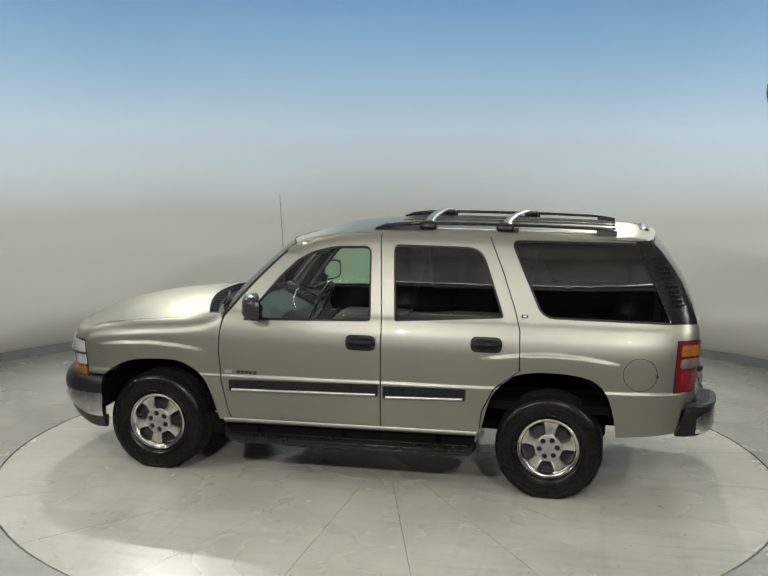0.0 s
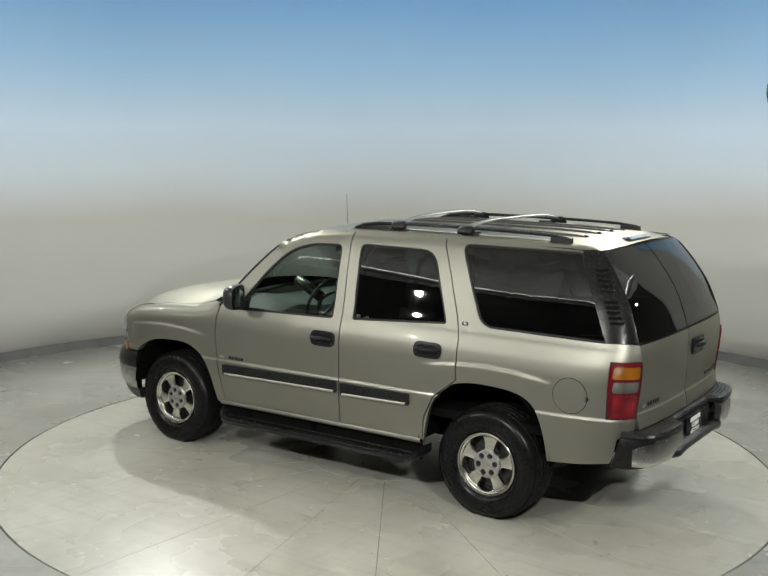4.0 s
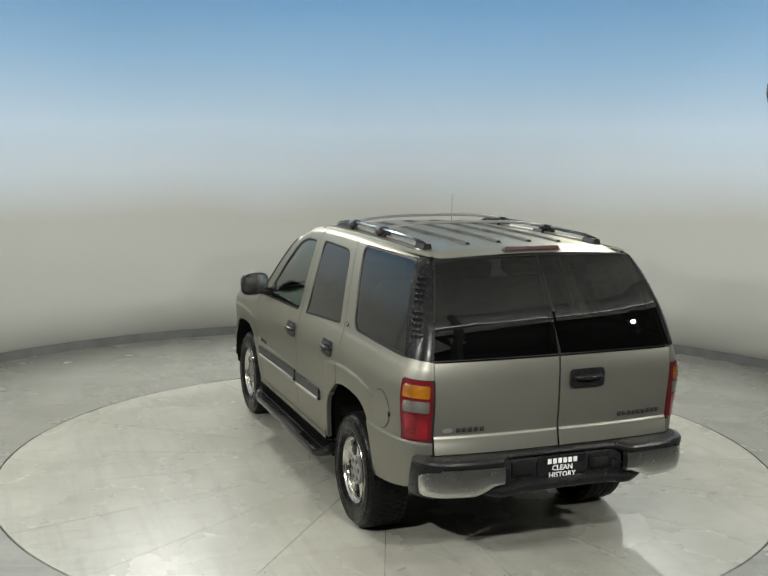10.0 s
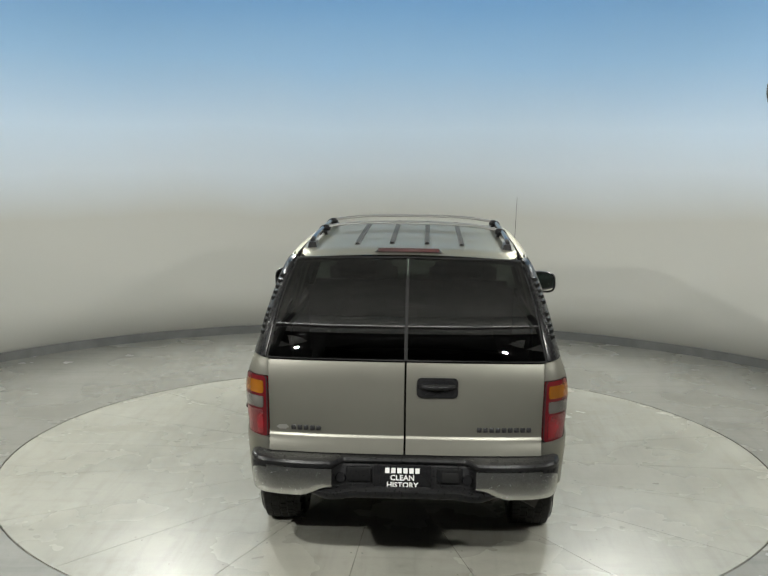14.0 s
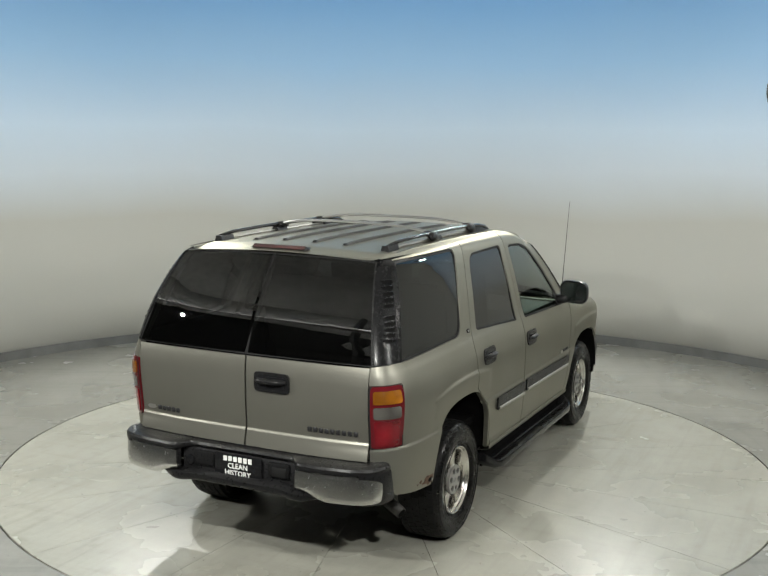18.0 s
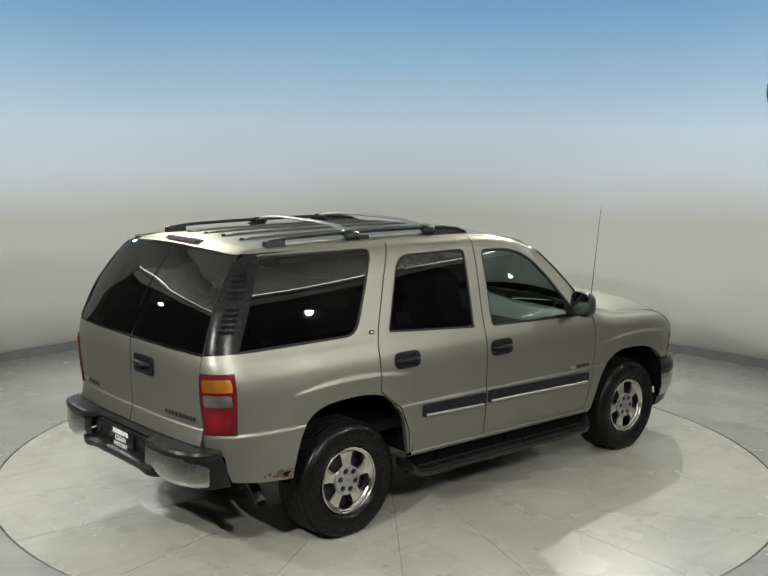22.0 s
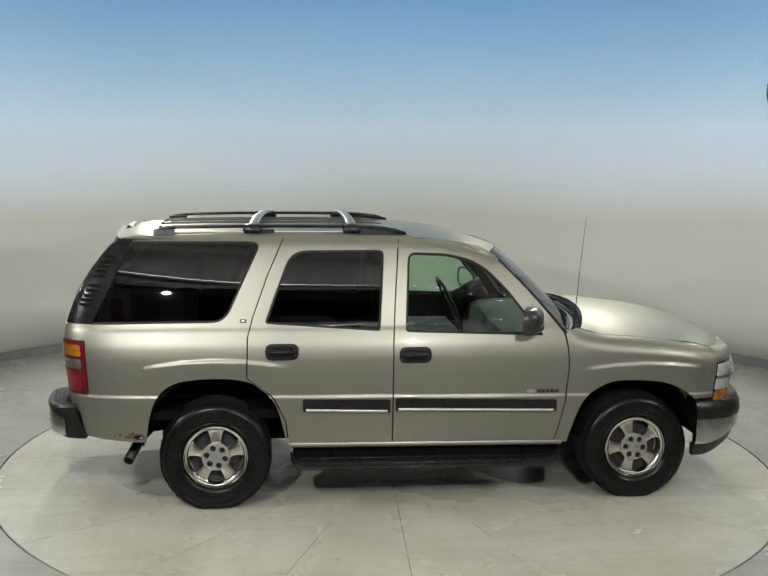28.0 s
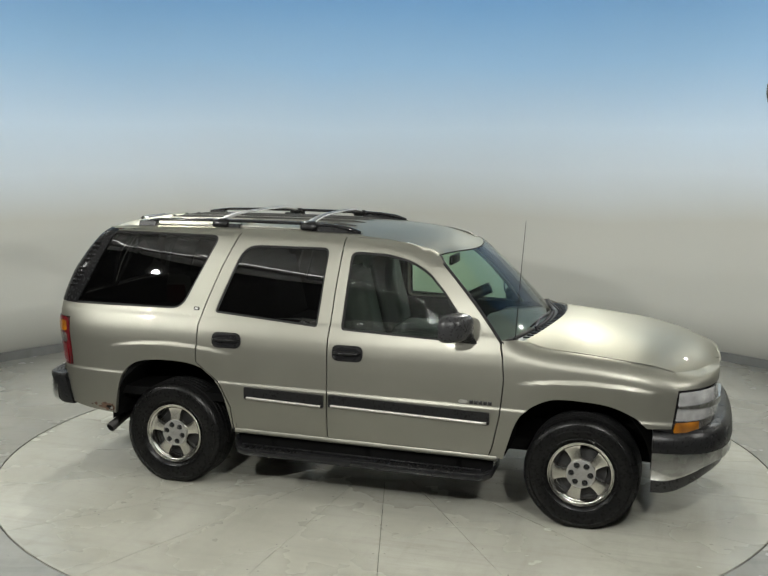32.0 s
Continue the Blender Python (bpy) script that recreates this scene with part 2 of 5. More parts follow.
def curved(pts, n=4):
    """A smooth line through points (Catmull-Rom)."""
    p = [Vector(q) for q in pts]
    out = []
    for i in range(len(p) - 1):
        a, b, c, d = p[max(i - 1, 0)], p[i], p[i + 1], p[min(i + 2, len(p) - 1)]
        for k in range(n):
            t = k / n
            out.append(tuple(0.5 * (2 * b + (c - a) * t + (2 * a - 5 * b + 4 * c - d) * t * t + (3 * b - a - 3 * c + d) * t ** 3)))
    return out + [tuple(p[-1])]


def inset(poly, d):
    """The polygon moved inwards by d."""
    n = len(poly)
    area = sum(poly[i][0] * poly[(i + 1) % n][1] - poly[(i + 1) % n][0] * poly[i][1] for i in range(n))
    s = 1 if area > 0 else -1
    out = []
    for i in range(n):
        a, p, b = Vector(poly[i - 1]), Vector(poly[i]), Vector(poly[(i + 1) % n])
        e1, e2 = (p - a), (b - p)
        n1, n2 = Vector((-e1.y, e1.x)), Vector((-e2.y, e2.x))
        m = (n1.normalized() if n1.length else n1) + (n2.normalized() if n2.length else n2)
        if m.length < 1e-6:
            m = n1
        m.normalize()
        c = max(0.5, m.dot(n1.normalized())) if n1.length else 1
        out.append(tuple(p + m * (s * d / c)))
    return out


# ---------------------------------------------------------------- the car's outer surface
def smooth_table(pts, width):
    xs = np.array([p[0] for p in pts], float)
    ys = np.array([p[1] for p in pts], float)
    g = np.linspace(xs[0] - 0.3, xs[-1] + 0.3, 1200)
    v = np.interp(g, xs, ys)
    step = g[1] - g[0]
    k = np.exp(-0.5 * (np.arange(-200, 201) * step / width) ** 2)
    k /= k.sum()
    v = np.convolve(np.pad(v, 200, mode="edge"), k, mode="valid")
    return lambda q: float(np.interp(q, g, v))


LOW = smooth_table([(0.38, 0.930), (0.46, 0.952), (0.60, 0.966), (0.72, 0.976), (0.95, 0.984), (1.06, 0.983), (1.14, 0.972), (1.20, 0.952), (1.25, 0.932), (1.30, 0.914), (1.5, 0.862)], 0.022)
HIGH = smooth_table([(0, 0.932), (0.08, 0.914), (0.41, 0.854), (0.74, 0.788), (0.87, 0.758), (0.934, 0.737), (0.975, 0.702), (1.0, 0.655)], 0.012)
REAR = smooth_table([(0.38, -2.28), (0.75, -2.313), (1.0, -2.328), (1.2, -2.330), (1.29, -2.322), (1.44, -2.270), (1.54, -2.228), (1.68, -2.135), (1.79, -2.045), (1.87, -1.965)], 0.025)
FRONT = smooth_table([(0.40, 2.42), (0.7, 2.48), (0.9, 2.50), (1.0, 2.485), (1.06, 2.43), (1.12, 2.31)], 0.03)
ROOFLINE = smooth_table([(-2.1, 1.872), (-1.8, 1.886), (-1.4, 1.896), (-0.6, 1.900), (0.0, 1.892), (0.30, 1.862), (0.48, 1.822), (0.60, 1.787), (0.74, 1.732)], 0.05)
ROOFEDGE = smooth_table([(-2.1, 1.838), (-1.8, 1.852), (-1.4, 1.862), (-0.6, 1.866), (0.0, 1.854), (0.30, 1.826), (0.48, 1.786), (0.60, 1.741), (0.72, 1.691)], 0.05)
FENDERTOP = smooth_table([(1.0, 1.25), (1.2, 1.228), (1.37, 1.180), (1.71, 1.152), (2.05, 1.114), (2.22, 1.064), (2.36, 0.995)], 0.04)
ROOF_Y = 0.655
TAPER_X = -1.0          # from here back the plan narrows towards the rear
AXLE_R, AXLE_F, HUB_Z = -1.305, 1.641, 0.368


def roof_edge(x):
    return ROOFEDGE(min(x, 0.60))


def step01(a, b, v):
    t = min(1.0, max(0.0, (v - a) / (b - a)))
    return t * t * (3 - 2 * t)


def half_width(x, z):
    if z < 1.25:
        b = LOW(z) + 0.009 * (1 - step01(0.786, 0.812, z - 0.012 * (x + 1) * -1.0))
        for ax, crest, half in ((-1.31, 1.040, 0.47), (1.67, 0.982, 0.43)):
            d = x - ax
            if abs(d) < half:
                top = crest - 0.21 * d * d
                b += 0.013 * math.sqrt(1 - (d / half) ** 2) * (1 - step01(top - 0.004, top + 0.024, z)) * (1 - 0.75 * step01(0.0, 0.15, top - z))
    else:
        b = HIGH(min(1.0, (z - 1.25) / (roof_edge(x) - 1.25)))
    return b * (1 - 0.011 * (1 - step01(1.25, 1.65, z)))


def taper(x):
    """How the plan narrows along the rear quarter."""
    return 1 - 0.004 * min(1.0, max(0.0, (-1.0 - x) / 0.9))


def corner(z):
    """How square the rear corner is at a height."""
    return 7.4 + 3.2 * step01(0.85, 1.40, z)


def side(x, z):
    """How far the car's side stands from its axis."""
    b = half_width(x, z) * taper(x)
    if x < TAPER_X:
        q = min(1.0, (TAPER_X - x) / (TAPER_X - REAR(z)))
        e = corner(z)
        return b * max(0.0, 1 - q ** e) ** (1 / e)
    if x > 1.0:
        zt = FENDERTOP(x)
        t = min(1.0, max(0.0, (z - (zt - 0.11)) / 0.11))
        b -= 0.12 * (1 - math.sqrt(1 - t * t)) * step01(1.10, 1.25, x)
    if x > 1.5:
        q = min(1.0, (x - 1.5) / (FRONT(z) - 1.5))
        return b * max(0.0, 1 - q ** 4.3) ** (1 / 4.3)
    return b


def back(y, z):
    """Where the car's rear face lies."""
    b = half_width(-1.80, z) * taper(-2.0)
    e, edge = corner(z), min(0.785, 0.90 * b)

    def round_corner(w):
        return (TAPER_X - REAR(z)) * (1 - max(0.0, 1 - min(1.0, w / b) ** e) ** (1 / e))
    w = abs(y)
    if w < edge:        # the doors are evenly curved between the corners
        return REAR(z) + round_corner(edge) * (w / edge) ** 3.2
    return REAR(z) + round_corner(w)


def hood_z(x, y):
    zt = FENDERTOP(x)
    mid = HOODLINE(x)
    q = min(1.0, abs(y) / HOOD_HALF(x))
    return zt + (mid - zt) * (1 - q ** 2.6)


HOOD_HALF = lambda x: min(0.855, side(x, FENDERTOP(x) - 0.003) + 0.001)
HOODLINE = smooth_table([(1.1, 1.315), (1.3, 1.290), (1.6, 1.262), (2.0, 1.210), (2.2, 1.172), (2.36, 1.125), (2.45, 1.07), (2.51, 1.0)], 0.04)


def filled(loops, cuts_u, cuts_v, ring=False):
    """A flat mesh in (u, v) filling the first loop less the others, cut along the given lines."""
    bm = bmesh.new()
    if ring:
        a, b = ([bm.verts.new((p[0], 0, p[1])) for p in loop] for loop in loops)
        for i in range(len(a)):
            j = (i + 1) % len(a)
            bm.faces.new((a[i], a[j], b[j], b[i]))
        return bm
    edges = []
    for loop in loops:
        vs = [bm.verts.new((p[0], 0, p[1])) for p in loop]
        edges += [bm.edges.new((vs[i], vs[(i + 1) % len(vs)])) for i in range(len(vs))]
    bmesh.ops.triangle_fill(bm, edges=edges, use_beauty=True, use_dissolve=False)
    us, vs_ = [v.co.x for v in bm.verts], [v.co.z for v in bm.verts]
    for axis, cuts, lo, hi in ((0, cuts_u, min(us), max(us)), (2, cuts_v, min(vs_), max(vs_))):
        for c in cuts:
            if lo + 1e-4 < c < hi - 1e-4:
                co, no = [0, 0, 0], [0, 0, 0]
                co[axis], no[axis] = c, 1
                bmesh.ops.bisect_plane(bm, geom=bm.verts[:] + bm.edges[:] + bm.faces[:], dist=1e-5, plane_co=co, plane_no=no)
    return bm


def panel(name, loops, fn, material, parent, label="", cuts_u=(), cuts_v=(), thick=0.02, lift=0.0, flip=False, ring=False):
    """A sheet cut by loops in (u, v), laid on the surface fn(u, v), with its edges turned in by thick."""
    bm = filled(loops, cuts_u, cuts_v, ring)
    e = 0.003
    normals = {}
    for v in bm.verts:
        u, w = v.co.x, v.co.z
        p = fn(u, w)
        n = (fn(u + e, w) - fn(u - e, w)).cross(fn(u, w + e) - fn(u, w - e))
        n = n.normalized() if n.length > 1e-12 else Vector((0, 0, 1))
        if flip:
            n = -n
        normals[v] = (p + n * lift, n)
    for v, (p, n) in normals.items():
        v.co = p
    bm.normal_update()
    for f in bm.faces:
        if f.normal.dot(sum((normals[v][1] for v in f.verts), Vector())) < 0:
            f.normal_flip()
    keep = [normals[v][1] for v in bm.verts]
    if thick:
        made = {}
        outs = list(normals.items())
        nd = dict(outs)
        border = [ed for ed in bm.edges if len(ed.link_faces) == 1]
        for ed in border:
            a, b = ed.verts
            f = ed.link_faces[0]
            q = []
            for v in (a, b):
                if v not in made:
                    n = nd[v][1]
                    made[v] = (bm.verts.new(v.co), bm.verts.new(v.co - n * thick))
                q.append(made[v])
            bm.faces.new((q[1][0], q[0][0], q[0][1], q[1][1]) if [l.vert for l in f.loops if l.edge == ed][0] == a else (q[0][0], q[1][0], q[1][1], q[0][1]))
        bm.normal_update()
        keep += [v.normal.copy() for v in list(bm.verts)[len(keep):]]
    me = bpy.data.meshes.new(name)
    bm.to_mesh(me)
    bm.free()
    me.materials.append(material)
    me.shade_smooth()
    me.normals_split_custom_set_from_vertices([tuple(n) for n in keep])
    ob = new(name, me)
    ob.parent = parent
    if parent.type == "EMPTY" and parent.name.startswith("sport_utility"):
        ob.matrix_basis = Matrix.Translation((0, OY, 0))
    if label:
        ob["label"] = label
    return ob


def span(a, b, step):
    n = max(1, round(abs(b - a) / step))
    return [a + (b - a) * i / n for i in range(n + 1)]


CUT_X = span(-2.4, 2.45, 0.05)
CUT_Z = span(0.40, 0.76, 0.06) + span(0.775, 0.83, 0.01) + span(0.85, 1.085, 0.0118) + span(1.125, 1.30, 0.025) + span(1.36, 1.72, 0.06) + [1.75, 1.78, 1.80, 1.815, 1.825, 1.835, 1.84, 1.845, 1.85, 1.855, 1.86]
CUT_FINE = span(-2.4, -1.9, 0.02)
CUT_Y = span(-0.95, 0.95, 0.06)


def on_side(s, lift=0.0):
    return lambda x, z: Vector((x, s * (side(x, z) + lift), z))


def on_back(y, z):
    return Vector((back(y, z), y, z))


# ---------------------------------------------------------------- the round room
def arc_wall(name, r0, r1, z0, z1, a0, a1, material, n=120, cy=ROOM_Y):
    """A curved wall piece between two radii, two heights and two angles (degrees)."""
    bm = bmesh.new()
    rings = []
    zs = span(z0, z1, 0.6)
    loop = [(r0, z) for z in zs] + [(r1, z) for z in reversed(zs)]
    for i in range(n + 1):
        a = radians(a0 + (a1 - a0) * i / n)
        rings.append([bm.verts.new((r * math.cos(a), cy + r * math.sin(a), z)) for r, z in loop])
    closed = abs(a1 - a0 - 360) < 1e-6
    for a, b in zip(rings, rings[1:]):
        for k in range(len(loop)):
            bm.faces.new((a[k], a[(k + 1) % len(loop)], b[(k + 1) % len(loop)], b[k]))
    if not closed:
        bm.faces.new(rings[0])
        bm.faces.new(rings[-1][::-1])
    bmesh.ops.remove_doubles(bm, verts=bm.verts[:], dist=1e-5)
    bmesh.ops.recalc_face_normals(bm, faces=bm.faces[:])
    ob = part(name, bm, material, None, smooth=False)
    for p in ob.data.polygons:
        p.use_smooth = abs(p.normal.z) < 0.5
    return ob


GAP = 12.5     # half the opening, in degrees, in which the camera stands
A0, A1 = -90 + GAP, 270 - GAP
BACK0, BACK1, SKY0, SKY1 = 11.0, 169.0, 26.5, 153.5
tagged(arc_wall("wall_north", ROOM_R, ROOM_R + 0.15, 0, CEILING_Z, SKY0, SKY1, WALL, 90), "curved grey studio wall with an added blue sky gradient", "wall", kind="structure")
for name, a0, a1 in (("wall_northeast", BACK0, SKY0), ("wall_northwest", SKY1, BACK1)):
    tagged(arc_wall(name, ROOM_R, ROOM_R + 0.15, 0, CEILING_Z, a0, a1, GREYWALL, 16), "curved plain grey studio wall", "wall", kind="structure")
for name, a0, a1 in (("wall_east", A0, BACK0), ("wall_west", BACK1, A1)):
    tagged(arc_wall(name, ROOM_R, ROOM_R + 0.15, 0, COVE_Z, a0, a1, BLACKWALL, 70), "curved black studio wall", "wall", kind="structure")
    tagged(arc_wall(name + "_upper", ROOM_R + 0.003, ROOM_R + 0.15, COVE_Z, CEILING_Z, a0, a1, CEILING, 70), "white upper band of the curved wall", "wall", kind="structure")
tagged(arc_wall("baseboard", ROOM_R - 0.014, ROOM_R - 0.002, 0, 0.103, A0, A1, BASE, 160), "dark grey baseboard along the curved wall", "baseboard", kind="structure").data.shade_flat()
tagged(arc_wall("wall_header", ROOM_R, ROOM_R + 0.15, 3.02, COVE_Z, -90 - GAP, -90 + GAP, BLACKWALL, 16), "black header over the camera opening", "wall", kind="structure")
tagged(arc_wall("wall_header_upper", ROOM_R + 0.003, ROOM_R + 0.15, COVE_Z, CEILING_Z, -90 - GAP, -90 + GAP, CEILING, 16), "white upper band over the camera opening", "wall", kind="structure")
for name, dims in (("wall_alcove_west", (-2.35, -2.2, -9.6, -4.8)), ("wall_alcove_east", (2.2, 2.35, -9.6, -4.8)), ("wall_alcove_south", (-2.35, 2.35, -9.75, -9.6))):
    bm = bmesh.new()
    box(bm, *dims, 0, CEILING_Z)
    tagged(part(name, bm, BASE, None, smooth=False), "grey wall of the camera alcove", "wall", kind="structure")

# floor round the turntable: one sheet with a round hole
TABLE_R = 2.993
bm = bmesh.new()
n = 128
inner = [bm.verts.new((TABLE_R * math.cos(2 * math.pi * i / n), TABLE_R * math.sin(2 * math.pi * i / n), 0)) for i in range(n)]
deep = [bm.verts.new((v.co.x, v.co.y, -0.12)) for v in inner]
outer = [bm.verts.new((11 * math.cos(2 * math.pi * i / n), 11 * math.sin(2 * math.pi * i / n), 0)) for i in range(n)]
for i in range(n):
    j = (i + 1) % n
    bm.faces.new((inner[i], outer[i], outer[j], inner[j]))
    bm.faces.new((deep[i], inner[i], inner[j], deep[j]))
bm.faces.new(deep)
tagged(part("floor", bm, FLOOR, None, smooth=False), "smooth pale grey coated floor", "floor", kind="structure")

bm = bmesh.new()
n = 96
vs = [bm.verts.new((11.2 * math.cos(2 * math.pi * i / n), 11.2 * math.sin(2 * math.pi * i / n), CEILING_Z)) for i in range(n)]
up = [bm.verts.new((v.co.x, v.co.y, CEILING_Z + 0.2)) for v in vs]
bm.faces.new(vs[::-1])
bm.faces.new(up)
for i in range(n):
    bm.faces.new((vs[i], vs[(i + 1) % n], up[(i + 1) % n], up[i]))
tagged(part("ceiling", bm, CEILING, None, smooth=False), "white ceiling over the round studio", "ceiling", kind="structure")

# lamps: small housings with a glowing face, and the light itself
LAMPGLOW = emitter("lamp_face", (1.0, 0.97, 0.9), 120)
for row in SPOTS:
    at = spot_light(*row)
    lamp = tagged(new("spotlight"), "black ceiling spotlight with a bright lens", "spotlight", "spotlights round the studio")
    lamp.matrix_basis = look(at, row[4][0])
    bm = bmesh.new()
    lathe(bm, [(0.001, 0.24), (0.08, 0.24), (0.095, 0.22), (0.095, 0.02), (0.085, 0.02), (0.070, 0.05), (0.045, 0.05)], (0, 0, 0), 24, "z")
    part("housing", bm, BLACK, lamp)
    bm = bmesh.new()
    lathe(bm, [(0.046, 0.047), (0.03, 0.049), (0.001, 0.050)], (0, 0, 0), 24, "z")
    part("lens", bm, LAMPGLOW, lamp)
    bm = bmesh.new()
    tube(bm, [(0, 0, 0.24), (0, 0, 0.60)], 0.02)
    part("stem", bm, BLACK, lamp)

# a light cove on the unseen half of the wall
COVE_R = ROOM_R - 0.5
COVE = emitter("cove_light", (1.0, 0.99, 0.95), 16.5)
cove = tagged(arc_wall("light_gutter", COVE_R - 0.05, COVE_R + 0.05, COVE_Z - 0.05, COVE_Z + 0.004, 170, 370, CEILING, 120), "white light gutter hung round the studio", "light gutter", kind="structure")
strip = arc_wall("light_strip", COVE_R - 0.046, COVE_R + 0.046, COVE_Z + 0.006, COVE_Z + 0.022, 170, 370, COVE, 120)
strip.parent = cove

# ---------------------------------------------------------------- the turntable
turntable = tagged(new("turntable"), "round pale grey turntable set flush in the floor", "turntable")
bm = bmesh.new()
lathe(bm, [(TABLE_R - 0.013, -0.06), (TABLE_R - 0.013, -0.012), (0.3, -0.012), (0.001, -0.012)], (0, 0, 0), 96, "z")
part("base_disc", bm, JOINT, turntable, smooth=False)


def sector(r0, r1, a0, a1, gap, n):
    """A floor plate between two radii and two angles, with a joint of that width round it."""
    bm = bmesh.new()
    rows = []
    for r, z in ((r0 + gap / 2, -0.010), (r0 + gap / 2 + 0.001, 0.0), (r1 - gap / 2 - 0.001, 0.0), (r1 - gap / 2, -0.010)):
        d = math.degrees(gap / 2 / max(r, 0.05))
        rows.append([bm.verts.new((r * math.cos(radians(a0 + d + (a1 - a0 - 2 * d) * i / n)), r * math.sin(radians(a0 + d + (a1 - a0 - 2 * d) * i / n)), z)) for i in range(n + 1)])
    for p, q in zip(rows, rows[1:]):
        for i in range(n):
            bm.faces.new((p[i], q[i], q[i + 1], p[i + 1]))
    for i in (0, n):
        bm.faces.new([r[i] for r in rows])
    bmesh.ops.recalc_face_normals(bm, faces=bm.faces[:])
    return bm


part("centre_plate", sector(0.0, 0.62, 0, 360, 0.002, 64), TABLE, turntable, smooth=False)
for k in range(20):
    a = 105 + 18 * k
    part("plate", sector(0.62, TABLE_R - 0.012, a, a + 18, 0.0024 if k % 2 else 0.0042, 10), TABLE, turntable, smooth=False)
bm = bmesh.new()
for k in range(20):
    for r in (1.05, 1.52, 1.98, 2.38):
        for d in (-0.035, 0.035):
            a = radians(105 + 18 * k)
            c = Vector((r * math.cos(a) - d * math.sin(a), r * math.sin(a) + d * math.cos(a), 0.0006))
            ring = [bm.verts.new(c + Vector((0.006 * math.cos(q * math.pi / 4), 0.006 * math.sin(q * math.pi / 4), 0))) for q in range(8)]
            bm.faces.new(ring)
tagged(part("screw_heads", bm, SCREW, turntable, smooth=False), kind="stuff")

# ---------------------------------------------------------------- the car
car = tagged(new("sport_utility_vehicle"), "pewter beige sport utility vehicle with roof rack and tinted windows", "car")

_contours = {}


def contour(z):
    key = round(z, 4)
    if key not in _contours:
        a, b, e = TAPER_X - REAR(z), half_width(-1.80, z) * taper(-2.0), corner(z)
        xs = np.linspace(-1.70, TAPER_X - 0.93 * a, 200)
        r = np.linspace((1 - 0.93 ** e) ** (1 / e), 0, 300)[1:]
        px = np.concatenate([xs, TAPER_X - a * (1 - r ** e) ** (1 / e)])
        py = np.concatenate([[side(float(x), z) for x in xs], b * r])
        s = np.concatenate([[0], np.cumsum(np.hypot(np.diff(px), np.diff(py)))])
        _contours[key] = (s, px, py)
    return _contours[key]


def wrap(s):
    """The side, going on round the rear corner: u is x, and beyond -1.70 the way along the surface."""
    def fn(u, z):
        if u >= -1.70:
            return Vector((u, s * side(u, z), z))
        d, px, py = contour(z)
        w = -1.70 - u
        return Vector((float(np.interp(w, d, px)), s * float(np.interp(w, d, py)), z))
    return fn


def u_of_y(y, z):
    d, px, py = contour(z)
    return -1.70 - float(np.interp(-y, -py, d))


ARCH_R = [(-0.823, 0.452), (-0.848, 0.570), (-0.893, 0.725), (-0.972, 0.832), (-1.071, 0.897), (-1.237, 0.926), (-1.471, 0.918), (-1.606, 0.878), (-1.691, 0.792), (-1.738, 0.656), (-1.765, 0.490)]
ARCH_R = curved(ARCH_R)
ARCH_F = [(1.130, 0.430), (1.156, 0.522), (1.201, 0.661), (1.264, 0.765), (1.394, 0.848), (1.526, 0.872), (1.792, 0.856), (1.962, 0.791), (2.049, 0.723)]
ARCH_F = curved(ARCH_F)
FWIN = rounded([(-0.016, 1.222), (0.012, 1.752), (0.285, 1.742), (0.453, 1.700), (0.571, 1.634), (0.69, 1.516), (0.864, 1.300), (0.945, 1.190)], [0.03, 0.06, 0.05, 0.05, 0.05, 0.05, 0.05, 0.02])
RWIN = rounded([(-0.972, 1.285), (-0.88, 1.533), (-0.79, 1.765), (-0.150, 1.768), (-0.188, 1.230)], [0.03, 0.1, 0.12, 0.05, 0.02])
QWIN = rounded([(-2.126, 1.288), (-1.862, 1.826), (-0.985, 1.822), (-1.234, 1.294)], [0.02, 0.03, 0.07, 0.09])
SEAM_C = [(-0.845, 1.842), (-0.950, 1.607), (-1.050, 1.338), (-1.088, 1.202), (-1.095, 0.929), (-1.028, 0.872), (-0.918, 0.787), (-0.835, 0.617), (-0.817, 0.462)]
PILLAR = [(1.085, 1.222), (0.97, 1.365), (0.795, 1.569), (0.62, 1.735)]
FDOOR = [(-0.098, 0.458), (1.026, 0.428), (1.057, 0.518), (1.10, 0.726), (1.122, 0.965), (1.112, 1.10), *PILLAR, (0.54, 1.780), (0.40, 1.812), (0.2, 1.832), (-0.044, 1.842), (-0.074, 1.49), (-0.096, 1.15)]
RDOOR = [(-0.106, 0.458), (-0.104, 1.15), (-0.082, 1.49), (-0.052, 1.842), *[(x + 0.008, z) for x, z in SEAM_C[:5]], (-1.020, 0.878), (-0.910, 0.793), (-0.827, 0.621), (-0.809, 0.462)]
FENDER = [*ARCH_F, (2.196, 0.725), (2.228, 0.99), *[(x, FENDERTOP(x) - 0.002) for x in (2.235, 2.19, 2.12, 2.05, 1.95, 1.85, 1.71, 1.6, 1.5, 1.43, 1.37, 1.3, 1.25, 1.2)], (1.10, 1.225), (1.120, 1.10), (1.130, 0.965), (1.108, 0.726), (1.065, 0.518), (1.034, 0.430)]


SIDES = {}


